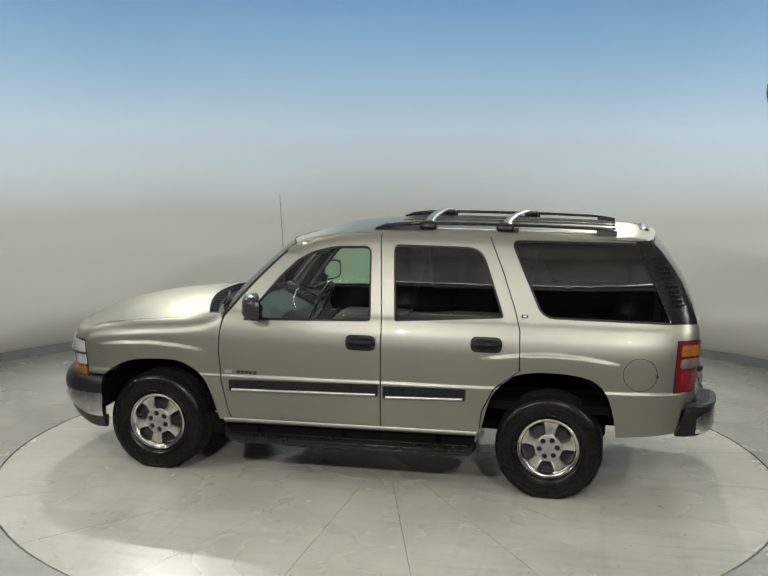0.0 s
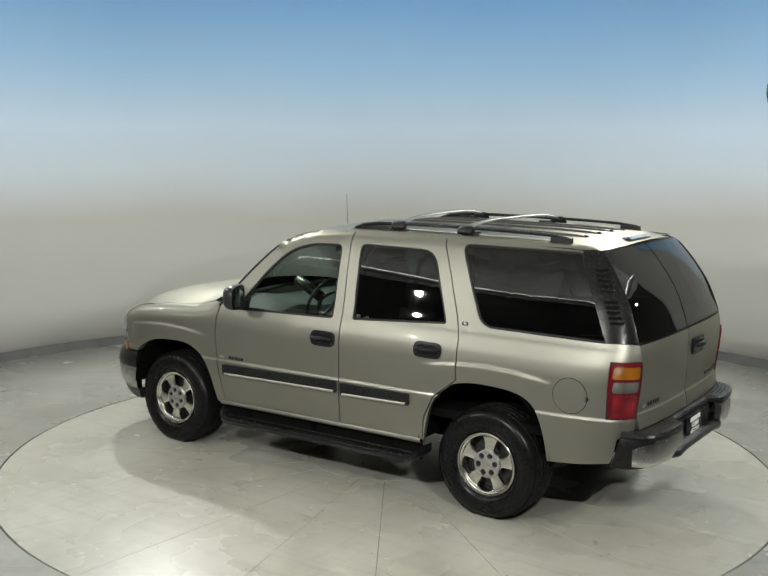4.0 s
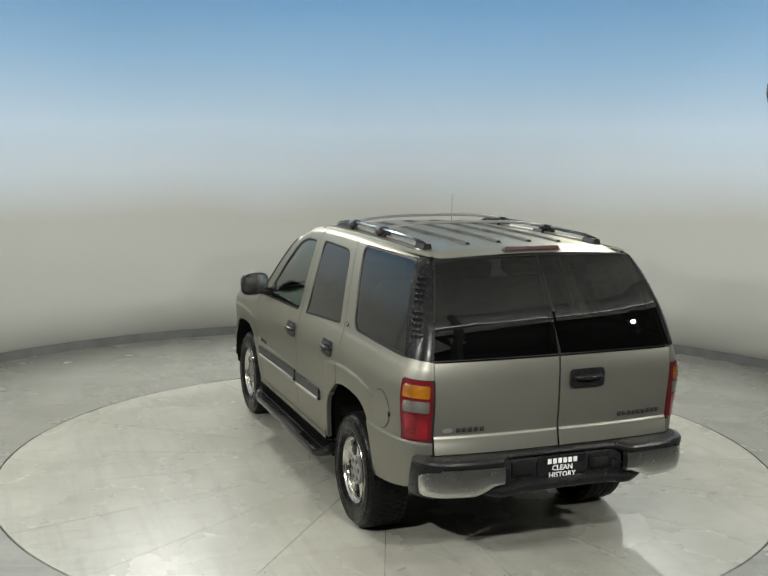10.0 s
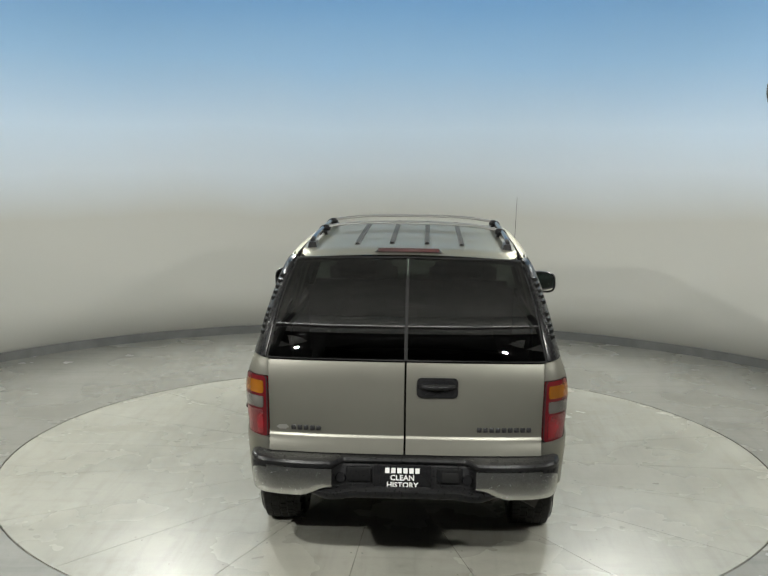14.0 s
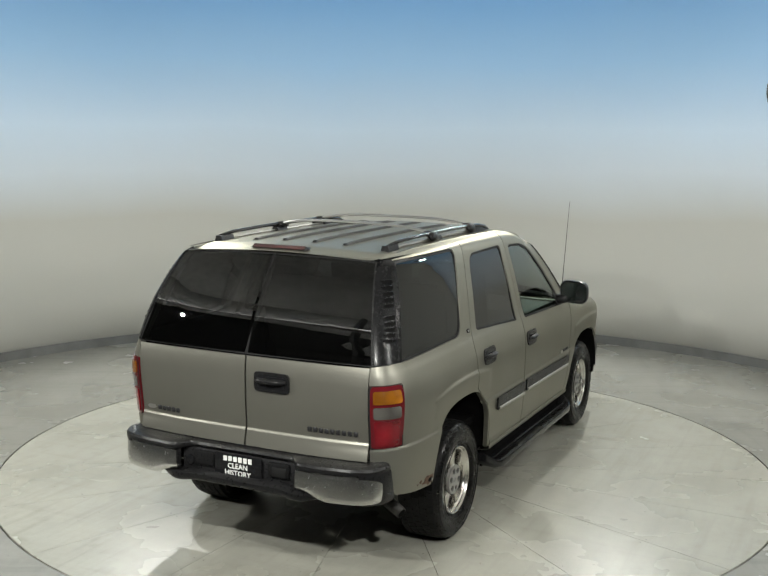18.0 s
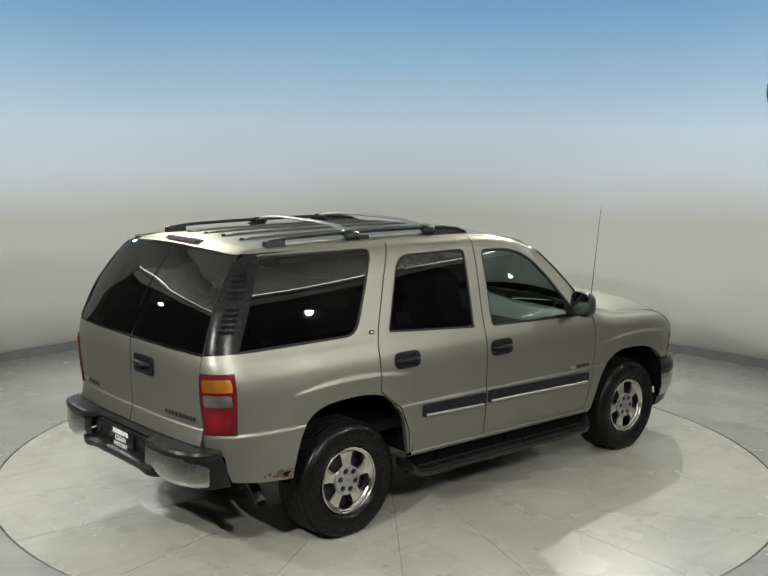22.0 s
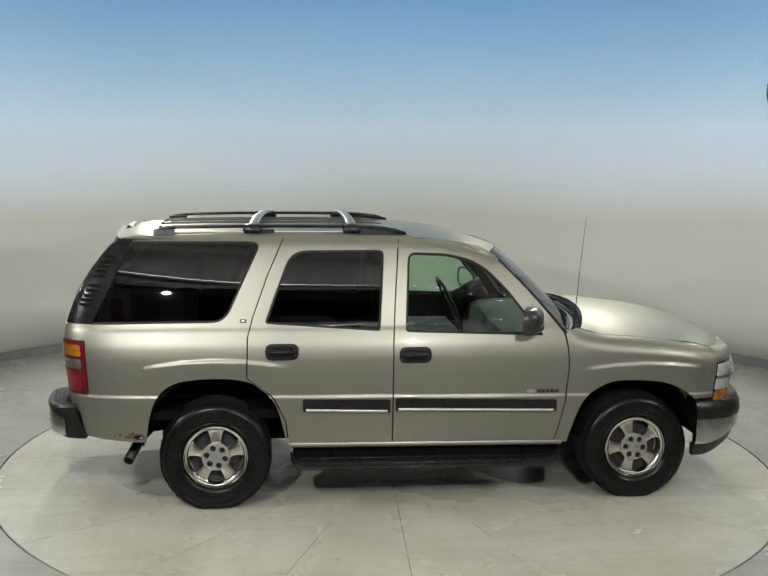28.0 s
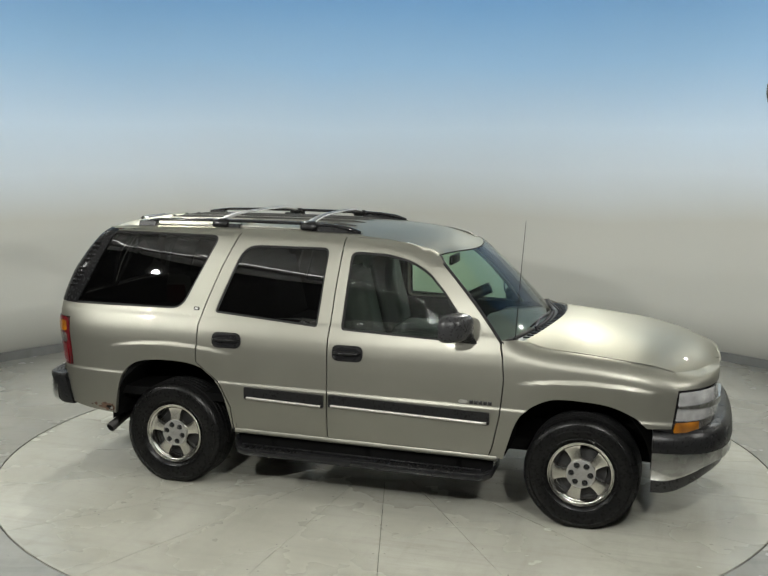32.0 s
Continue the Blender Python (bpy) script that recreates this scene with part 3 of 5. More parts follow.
def glass_edge(z):
    """The outer edge of the rear glass."""
    return float(np.interp(z, (1.288, 1.42, 1.58, 1.72, 1.828), (0.798, 0.771, 0.738, 0.698, 0.660)))


def door_edge(z):
    """The inner edge of the quarter panel beside the cargo door."""
    return 0.782 if z < 1.0 else 0.782 + 0.006 * (z - 1.0) / 0.28


for s in (1, -1):
    flip = s > 0
    fdoor = panel("front_door", [FDOOR, FWIN], on_side(s), PAINT, car, "", CUT_X, CUT_Z, 0.03, 0, flip)
    rdoor = panel("rear_door", [RDOOR, RWIN], on_side(s), PAINT, car, "", CUT_X, CUT_Z, 0.03, 0, flip)
    fender = panel("front_fender", [FENDER], on_side(s), PAINT, car, "", CUT_X, CUT_Z, 0.04, 0, flip)
    # quarter panel, round the rear corner, with the window and the lamp cut out
    QUARTER = [*reversed(SEAM_C), (-0.835, 1.842), (-1.2, 1.845), (-1.6, 1.838), (-1.80, 1.832), (-1.875, 1.828), (-2.140, 1.292), (-2.28, 1.288), *[(u_of_y(door_edge(z), z), z) for z in (1.284, 1.26, 1.235, 1.21, 1.186)], (-2.152, 1.186), (-2.138, 0.818), *[(u_of_y(door_edge(z), z), z) for z in (0.818, 0.80, 0.78, 0.76, 0.74)], (-2.30, 0.735), (-2.215, 0.69), (-2.195, 0.60), (-2.165, 0.532), (-2.0, 0.510), (-1.83, 0.495), *reversed(ARCH_R)]
    LAMP = rounded([(-2.140, 0.822), (-2.155, 1.182), *[(u_of_y(door_edge(z) + 0.001, z), z) for z in span(1.182, 0.822, 0.03)]], [0.016, 0.016, 0.02] + [0] * 11 + [0.02])
    quarter = panel("quarter_panel", [QUARTER, QWIN], wrap(s), PAINT, car, "", CUT_X + CUT_FINE + span(-2.8, -2.4, 0.04), CUT_Z, 0.03, 0, flip)
    SIDES[s] = (fdoor, rdoor, fender, quarter)
    def quarter_glass(x, z, s=s):
        return Vector((x, s * (half_width(-1.0, z) - 0.0162 * max(0.0, -1.0 - x) ** 2), z))
    for nm, loop, par, mat, lb in (("front_window", FWIN, fdoor, CLEAR, "clear green-tinted window"), ("rear_window", RWIN, rdoor, TINT, "dark tinted window"), ("quarter_window", QWIN, quarter, TINT, "dark tinted window")):
        fn = quarter_glass if nm == "quarter_window" else wrap(s)
        panel("window_seal", [inset(loop, 0.001), inset(loop, 0.015)], fn, SEAL, par, "", CUT_X, CUT_Z, 0.012, -0.005, flip, True)
        g = panel(nm, [inset(loop, 0.014)], fn, mat, par, lb, CUT_X, CUT_Z, 0.0, -0.009, flip)
        g.visible_shadow = False
    # black louvred pillar behind the quarter window
    DTRIM = [(-2.106, 1.290), (-1.850, 1.828), (-1.93, 1.836), *[(u_of_y(glass_edge(z) + 0.002, z), z) for z in span(1.832, 1.294, 0.04)]]
    trim = panel("pillar_trim", [DTRIM], wrap(s), TRIMBLACK, car, "black louvred pillar trim", CUT_FINE + span(-2.8, -2.4, 0.03), CUT_Z, 0.02, 0.004, flip)
    for k in range(11):
        z = 1.42 + k * 0.031
        if k == 5:
            continue
        f = (z - 1.296) / 0.53
        u0 = -2.165 + 0.263 * f
        bm = bmesh.new()
        p = [wrap(s)(u0 - d, z) for d in (0.012, 0.04, 0.068, 0.096)]
        out = Vector((-0.4, s * 0.9, 0.2)).normalized()
        tube(bm, [q + out * 0.0035 for q in p], 0.0045, 6)
        part("louvre", bm, TRIMBLACK, trim)
        # flat dark patch below each louvre; the slot's shade is put into its colour
        panel("slot_shade", [rounded([(u0 - 0.010, z - 0.019), (u0 - 0.010, z - 0.004), (u0 - 0.092, z - 0.004), (u0 - 0.092, z - 0.019)], 0.004)], wrap(s), DARK, trim, "", [u0 - 0.05], [], 0.0, 0.0055, flip)
    # tail lamp in three lenses
    lamp = panel("tail_lamp", [inset(LAMP, 0.001)], wrap(s), REDHOUSING, car, "red, clear and amber tail lamp", CUT_FINE + span(-2.8, -2.4, 0.02), CUT_Z, 0.02, 0.008, flip)
    panel("lamp_seal", [LAMP, inset(LAMP, 0.008)], wrap(s), SEAL, lamp, "", [], [], 0.0, 0.0095, flip, True)
    for nm, z0, z1, mat in (("amber_lens", 1.082, 1.156, AMBER), ("clear_lens", 0.996, 1.064, WHITELENS), ("red_lens", 0.836, 0.984, RED)):
        loop = rounded([(-2.172, z0), (-2.182, z1), *[(u_of_y(0.808, z), z) for z in span(z1, z0, 0.03)]], [0.018, 0.018, 0.012] + [0] * (len(span(z1, z0, 0.03)) - 2) + [0.012])
        panel(nm, [loop], wrap(s), mat, lamp, "", CUT_FINE + span(-2.8, -2.4, 0.02), span(0.83, 1.18, 0.03), 0.012, 0.014, flip)
    # unseen dark shell added behind the gaps, so that they read as shade
    SHELL = [(-0.80, 0.47), (1.05, 0.44), (1.14, 0.6), (1.15, 1.15), (1.04, 1.22), (0.93, 1.365), (0.76, 1.569), (0.58, 1.73), (0.3, 1.80), (-1.84, 1.815), (-2.08, 1.32), (-2.1, 0.75), (-2.0, 0.6), (-1.80, 0.55), (-1.76, 0.70), (-1.70, 0.82), (-1.60, 0.91), (-1.45, 0.95), (-1.23, 0.955), (-1.06, 0.93), (-0.95, 0.85), (-0.87, 0.73), (-0.82, 0.58)]
    panel("gap_backing", [SHELL, inset(FWIN, -0.02), inset(RWIN, -0.02), inset(QWIN, -0.012)], wrap(s), DARK, car, "", CUT_X, CUT_Z, 0.0, -0.032, flip)

# roof
FRONT_BOW, COWL_BOW = 0.145, 0.19


def roof_fn(u, v):
    y = (2 * v - 1) * ROOF_Y
    q = (y / ROOF_Y) ** 2
    xf = 0.605 + FRONT_BOW * (1 - q)
    xr = back(y, 1.852) - 0.02 * (1 - q)
    x = xr + (xf - xr) * u
    z = ROOFLINE(x) + (roof_edge(x) - ROOFLINE(x)) * q
    return Vector((x, y, z - 0.02 * step01(0.06, 0.0, u)))


bm = bmesh.new()
grid(bm, roof_fn, 60, 30)
for f in bm.faces:
    f.normal_update()
    if f.normal.z < 0:
        f.normal_flip()
roof = part("roof", bm, PAINT, car)
# side strips that join the roof to the doors
for s in (1, -1):
    bm = bmesh.new()

    def strip(u, v, s=s):
        x = -1.93 + (0.60 + 1.93) * u
        z = (1.845 if x < 0.0 else 1.845 - 0.10 * ((x / 0.60) ** 2.2)) - 0.005
        zz = z + (roof_edge(x) - z) * v
        return Vector((x, s * (HIGH((zz - 1.25) / (roof_edge(x) - 1.25))), zz))
    grid(bm, strip, 50, 6)
    part("roof_edge", bm, PAINT, roof)

# hood, from the fenders over the middle
bm = bmesh.new()


def hood_fn(u, v):
    w = 2 * v - 1
    q = abs(w)
    x0 = 1.235 + 0.17 * (1 - q * q)
    x1 = 2.500 - 0.30 * q ** 3.2
    x = x0 + (x1 - x0) * u
    y = w * HOOD_HALF(x)
    return Vector((x, y, hood_z(x, y)))


grid(bm, hood_fn, 50, 36)
hood = part("hood", bm, PAINT, car)

# windscreen between the pillars


def screen_fn(u, v, d=0.0):
    x0, z0 = 1.100 + (0.612 - 1.100) * v, 1.205 + (1.742 - 1.205) * v
    yy = side(min(x0 + 0.02 * math.sin(math.pi * v), 1.05), z0) - 0.005
    w = 2 * u - 1
    top = roof_fn(1.0, u)
    foot = Vector((1.100 + COWL_BOW * (1 - w * w), 0, 1.205 + 0.028 * (1 - w * w)))
    p = foot * (1 - v) + Vector((top.x + 0.005, 0, top.z - 0.003)) * v
    return Vector((p.x + 0.02 * math.sin(math.pi * v) + d, w * yy, p.z))


bm = bmesh.new()
grid(bm, lambda u, v: screen_fn(u, v), 30, 14)
ws = part("windscreen", bm, SCREEN, car, "clear green-tinted windscreen")
ws.visible_shadow = False
bm = bmesh.new()
for s0 in (0.0, 1.0):
    tube(bm, [screen_fn(s0, k / 10) for k in range(11)], 0.012, 6)
tube(bm, [screen_fn(k / 20, 1.0) for k in range(21)], 0.005, 6)
tube(bm, [screen_fn(k / 20, 0.0) for k in range(21)], 0.016, 6)
part("screen_seal", bm, SEAL, ws)

# rear doors with their glass
for s in (1, -1):
    fn = lambda y, z, s=s: on_back(y, z)
    loop = [(s * 0.006, 0.750), (s * 0.006, 1.280), (s * (door_edge(1.28) - 0.004), 1.280), (s * (door_edge(1.0) - 0.004), 1.0), (s * (door_edge(0.75) - 0.004), 0.750)]

    def rear_fn(y, z):
        p = on_back(y, z)
        p.x -= 0.008 * (1 - step01(0.838, 0.856, z)) + 0.24 * max(0.0, 0.842 - z)
        return p
    rd = panel("cargo_door", [loop], rear_fn, PAINT, car, "", CUT_Y + [0.7, 0.73, -0.7, -0.73], span(0.75, 1.28, 0.06) + span(0.832, 0.862, 0.005), 0.03, 0.0, True)
    gl = [(s * 0.002, 1.288), (s * 0.002, 1.845), (s * 0.30, 1.842), (s * 0.55, 1.836), *[(s * glass_edge(z), z) for z in (1.828, 1.72, 1.58, 1.42, 1.288)]]
    panel("glass_frame", [gl, inset(gl, 0.008)], fn, SEAL, rd, "", CUT_Y + span(0.6, 0.82, 0.03) + span(-0.82, -0.6, 0.03), CUT_Z, 0.02, 0.0, True, True)
    g = panel("rear_glass", [inset(gl, 0.007)], fn, TINT, rd, "dark tinted rear glass", CUT_Y + span(0.6, 0.82, 0.03) + span(-0.82, -0.6, 0.03), CUT_Z, 0.0, -0.003, True)
    g.visible_shadow = False
    # unseen dark sheet added to put shade into the cargo door gaps
    panel("cargo_backing", [[(s * 0.0, 0.745), (s * 0.0, 1.30), (s * 0.80, 1.30), (s * 0.78, 0.745)]], fn, DARK, rd, "", CUT_Y, span(0.75, 1.28, 0.1), 0.0, -0.035, True)


# wheels
def wheel(x, s, turn):
    w = new("wheel")
    w.parent = car
    w.matrix_basis = Matrix.Translation((x, OY + s * 0.80, HUB_Z))
    o = (0, 0, 0)
    bm = bmesh.new()
    lathe(bm, [(r, s * d) for r, d in ((0.215, 0.10), (0.235, 0.128), (0.27, 0.14), (0.31, 0.142), (0.34, 0.136), (0.362, 0.122), (0.375, 0.098), (0.376, -0.09), (0.372, -0.1), (0.35, -0.13), (0.28, -0.14), (0.215, -0.11))], o, 72)
    bmesh.ops.recalc_face_normals(bm, faces=bm.faces[:])
    tyre = part("tyre", bm, RUBBER, w, "black road tyre")
    bm = bmesh.new()
    for i in range(54):
        a = 2 * math.pi * i / 54
        for d0, d1, off in ((0.072, 0.118, 0.0), (0.026, 0.068, 0.5), (-0.021, 0.021, 0.0), (-0.068, -0.026, 0.5), (-0.118, -0.072, 0.0)):
            ring = []
            for da, r, d in ((-0.46, 0.372, d0), (0.46, 0.372, d0), (0.46, 0.372, d1), (-0.46, 0.372, d1), (-0.44, 0.380, d0 + 0.002), (0.44, 0.380, d0 + 0.002), (0.44, 0.380 if d1 < 0.1 else 0.374, d1 - 0.003), (-0.44, 0.380 if d1 < 0.1 else 0.374, d1 - 0.003)):
                aa = a + (da + off) * 2 * math.pi / 54
                ring.append(bm.verts.new((r * math.cos(aa), s * d, r * math.sin(aa))))
            for f in ((4, 5, 6, 7), (0, 1, 5, 4), (1, 2, 6, 5), (2, 3, 7, 6), (3, 0, 4, 7)):
                bm.faces.new([ring[k] for k in f])
    bmesh.ops.recalc_face_normals(bm, faces=bm.faces[:])
    tagged(part("tread", bm, TREADRUBBER, tyre, smooth=False), kind="stuff")
    for r in (0.245, 0.300, 0.335):
        bm = bmesh.new()
        lathe(bm, [(r - 0.004, s * 0.139), (r, s * 0.1445), (r + 0.004, s * 0.139)], o, 60)
        part("sidewall_ring", bm, RUBBER, tyre)
    bm = bmesh.new()
    lathe(bm, [(r, s * d) for r, d in ((0.2165, 0.098), (0.2200, 0.114), (0.2195, 0.122), (0.2160, 0.1255), (0.2115, 0.1245), (0.2085, 0.119), (0.2060, 0.1135), (0.1990, 0.1115), (0.1945, 0.108), (0.1925, 0.100), (0.190, 0.06), (0.189, -0.09))], o, 72)
    bmesh.ops.recalc_face_normals(bm, faces=bm.faces[:])
    soft_part("rim", bm, ALLOY, w)
    bm = bmesh.new()
    lathe(bm, [(r, s * d) for r, d in ((0.188, 0.012), (0.165, 0.008), (0.160, 0.022), (0.07, 0.024), (0.001, 0.024))], o, 40)
    soft_part("brake_disc", bm, ALLOYDARK, w)
    for k in range(5):
        bm = bmesh.new()
        mid = 2 * math.pi * k / 5 + radians(turn)
        rows = []
        for r, deg, d in ((0.088, 36.0, 0.094), (0.096, 33.0, 0.095), (0.100, 25.0, 0.0955), (0.105, 20.0, 0.096), (0.120, 17.8, 0.0955), (0.140, 16.8, 0.095), (0.160, 16.6, 0.095), (0.175, 17.0, 0.0955), (0.183, 18.6, 0.0965), (0.1878, 24.0, 0.098), (0.1908, 32.0, 0.101), (0.1945, 36.0, 0.105)):
            row = []
            for f, dd in ((-1, -0.050), (-1, -0.010), (-0.93, -0.002), (-0.72, 0.0), (-0.3, 0.001), (0.3, 0.001), (0.72, 0.0), (0.93, -0.002), (1, -0.010), (1, -0.050)):
                a = mid + f * radians(deg)
                row.append(bm.verts.new((r * math.cos(a), s * (d + dd), r * math.sin(a))))
            rows.append(row)
        for p, q in zip(rows, rows[1:]):
            for i in range(len(p) - 1):
                bm.faces.new((p[i], p[i + 1], q[i + 1], q[i]))
        bmesh.ops.recalc_face_normals(bm, faces=bm.faces[:])
        soft_part("spoke", bm, ALLOY, w)
    # hub plate with six sunk nuts
    ring = [(0.095 * math.cos(q), 0.095 * math.sin(q)) for q in [2 * math.pi * k / 48 for k in range(48)]]
    nuts = [(0.0635 * math.cos(q), 0.0635 * math.sin(q)) for q in [2 * math.pi * k / 6 + radians(turn + 18) for k in range(6)]]
    loops = [ring] + [[(cx + 0.0205 * math.cos(q), cz + 0.0205 * math.sin(q)) for q in [2 * math.pi * k / 14 for k in range(14)]] for cx, cz in nuts]
    bm = filled(loops, [], [])
    for v in bm.verts:
        v.co.y = s * (0.1135 - 0.35 * max(0.0, math.hypot(v.co.x, v.co.z) - 0.085))
    for ed in [e for e in bm.edges if len(e.link_faces) == 1]:
        p, q = ed.verts
        low = [bm.verts.new((v.co.x, v.co.y - s * 0.022, v.co.z)) for v in (p, q)]
        bm.faces.new((p, q, low[1], low[0]))
    bmesh.ops.remove_doubles(bm, verts=bm.verts[:], dist=1e-5)
    bmesh.ops.recalc_face_normals(bm, faces=bm.faces[:])
    cap = soft_part("centre_cap", bm, CAPALLOY, w, "silver centre cap")
    bm = bmesh.new()
    tube(bm, [(-0.026, s * 0.1145, -0.005), (-0.008, s * 0.1145, -0.005), (-0.006, s * 0.1145, -0.012), (0.008, s * 0.1145, -0.010), (0.008, s * 0.1145, -0.003), (0.026, s * 0.1145, 0.005), (0.006, s * 0.1145, 0.006), (0.004, s * 0.1145, 0.012), (-0.009, s * 0.1145, 0.010), (-0.009, s * 0.1145, 0.003), (-0.026, s * 0.1145, -0.005)], 0.0016, 5)
    part("cap_emblem", bm, DULL, cap)
    for cx, cz in nuts:
        bm = bmesh.new()
        lathe(bm, [(0.021, s * 0.093), (0.0155, s * 0.093), (0.014, s * 0.106), (0.009, s * 0.109), (0.001, s * 0.1095)], (cx, 0, cz), 6)
        part("lug_nut", bm, SEAL, w, smooth=False)


for s in (1, -1):
    wheel(AXLE_R, s, 95 if s > 0 else 90)
    wheel(AXLE_F, s, 62 if s > 0 else 38)
    for ax, r in ((AXLE_R, 0.50), (AXLE_F, 0.47)):
        bm = bmesh.new()
        n = 24
        prev = None
        for i in range(n + 1):
            a = math.pi * i / n
            px, pz = ax + (0.02 if ax < 0 else -0.03) + r * math.cos(a), 0.45 + r * math.sin(a)
            ring = [bm.verts.new((px, s * 0.955, pz)), bm.verts.new((px, s * 0.5, pz))]
            if prev:
                bm.faces.new((prev[0], ring[0], ring[1], prev[1]))
            prev = ring
        bm.verts.ensure_lookup_table()
        bm.faces.new([bm.verts[2 * i + 1] for i in range(n + 1)])
        part("wheel_well", bm, DARK, car, smooth=False)

bm = bmesh.new()
box(bm, -1.70, 2.1, -0.50, 0.50, 0.36, 0.62, 0.02)
box(bm, -2.25, -1.70, -0.75, 0.75, 0.56, 0.62, 0.02)
box(bm, -0.75, 1.0, -0.86, 0.86, 0.42, 0.55, 0.02)
box(bm, -1.42, -1.2, -0.7, 0.7, 0.30, 0.42, 0.04)
part("chassis", bm, DARK, car, "dark underbody")


# ---------------------------------------------------------------- bumpers, lamps and the nose
def bumper_path(cx, reach, wide, power, n=90):
    """Points (x, y) round a bumper's outer line, from the left end to the right, evenly spaced, with their outward normals."""
    ph = np.linspace(0.0, math.pi, 1600)
    c, s = np.cos(ph), np.sin(ph)
    x = cx + reach * np.abs(s) ** (2 / power)
    y = wide * np.sign(c) * np.abs(c) ** (2 / power)
    d = np.concatenate([[0], np.cumsum(np.hypot(np.diff(x), np.diff(y)))])
    t = np.linspace(0, d[-1], n + 1)
    x, y = np.interp(t, d, x), np.interp(t, d, y)
    tx, ty = np.gradient(x), np.gradient(y)
    k = np.hypot(tx, ty) * (1 if reach > 0 else -1)
    return [(Vector((x[i], y[i], 0)), Vector((-ty[i] / k[i], tx[i] / k[i], 0))) for i in range(n + 1)]


def sweep(path, profile, keep, lower=None):
    """Carry a closed profile of (outward, z) along the stretches of the path for which keep(point) holds."""
    bm = bmesh.new()
    prev = None
    for p, n in path:
        if not keep(p):
            if prev:
                bm.faces.new(prev)
            prev = None
            continue
        ring = [bm.verts.new(p + n * o + Vector((0, 0, z + (lower(p, z) if lower else 0)))) for o, z in profile]
        if prev:
            for k in range(len(ring)):
                j = (k + 1) % len(ring)
                bm.faces.new((prev[k], prev[j], ring[j], ring[k]))
        else:
            bm.faces.new(ring[::-1])
        prev = ring
    if prev:
        bm.faces.new(prev)
    bmesh.ops.recalc_face_normals(bm, faces=bm.faces[:])
    return bm


REAR_PATH = bumper_path(-2.10, -0.363, 0.887, 5.0)
NOTCH_PATH = [(p + Vector((0.085 * step01(0.42, 0.34, abs(p.y)), 0, 0)) if p.x < -2.3 else p, n) for p, n in REAR_PATH]
rear_bumper = soft_part("rear_bumper", sweep(NOTCH_PATH, [(-0.20, 0.690), (-0.012, 0.692), (0.0, 0.700), (0.003, 0.722), (-0.006, 0.736), (-0.03, 0.743), (-0.20, 0.745)], lambda p: p.x < -2.215, lambda p, z: 0.012 * step01(0.5, 0.3, abs(p.y)) * (1 if z < 0.72 else 0)), BLACK, car, "black stepped rear bumper with chrome ends")
for s in (1, -1):
    soft_part("chrome_end", sweep(REAR_PATH, [(-0.05, 0.527), (-0.022, 0.528), (-0.010, 0.540), (-0.003, 0.568), (-0.001, 0.60), (-0.002, 0.64), (-0.005, 0.675), (-0.007, 0.692), (-0.05, 0.692)], lambda p, s=s: s * p.y > 0.40 and p.x < -2.30, lambda p, z: 0.05 * step01(0.60, 0.42, abs(p.y)) * (1 if z < 0.6 else 0)), SCUFFED, rear_bumper, "scuffed chrome bumper end")
    bm = sweep(REAR_PATH, [(-0.09, 0.508), (-0.010, 0.508), (0.0, 0.522), (0.004, 0.62), (0.004, 0.700), (-0.006, 0.715), (-0.09, 0.718)], lambda p, s=s: s * p.y > 0.6 and -2.42 < p.x < -2.215, lambda p, z: 0)
    for v in bm.verts:      # the cap slants forward towards its foot
        v.co.x += 0.3 * (0.715 - v.co.z)
    soft_part("end_cap", bm, BLACK, rear_bumper)
    bm = bmesh.new()
    for i in range(len(REAR_PATH) - 1):
        (p0, n0), (p1, n1) = REAR_PATH[i], REAR_PATH[i + 1]
        if s * p0.y < 0.44 or min(p0.x, p1.x) > -2.24 or max(p0.x, p1.x) > -2.22:
            continue
        a, na, b, nb = p0.lerp(p1, 0.14), n0.lerp(n1, 0.14), p0.lerp(p1, 0.86), n0.lerp(n1, 0.86)
        for k in range(4):
            o0, o1 = -0.034 - 0.027 * k, -0.055 - 0.027 * k
            low = [a + na * o0, b + nb * o0, b + nb * o1, a + na * o1]
            mid = sum(low, Vector()) / 4
            vs = [bm.verts.new(q + Vector((0, 0, 0.742))) for q in low] + [bm.verts.new(mid + (q - mid) * 0.75 + Vector((0, 0, 0.7448))) for q in low]
            for f in ((4, 5, 6, 7), (0, 1, 5, 4), (1, 2, 6, 5), (2, 3, 7, 6), (3, 0, 4, 7)):
                bm.faces.new([vs[j] for j in f])
    bmesh.ops.recalc_face_normals(bm, faces=bm.faces[:])
    part("step_tread", bm, TREADGREY, rear_bumper, "grey studded step tread", False)
bm = sweep(REAR_PATH, [(-0.16, 0.508), (-0.030, 0.506), (-0.012, 0.514), (-0.003, 0.530), (-0.004, 0.552), (-0.022, 0.564), (-0.16, 0.575)], lambda p: abs(p.y) < 0.62, lambda p, z: 0.016 * step01(0.40, 0.28, abs(p.y)) + (0.034 * step01(0.42, 0.62, abs(p.y)) if z < 0.54 else -0.010 * step01(0.46, 0.62, abs(p.y))))
for v in bm.verts:      # its ends run in below the chrome
    v.co.x += 0.06 * step01(0.40, 0.60, abs(v.co.y))
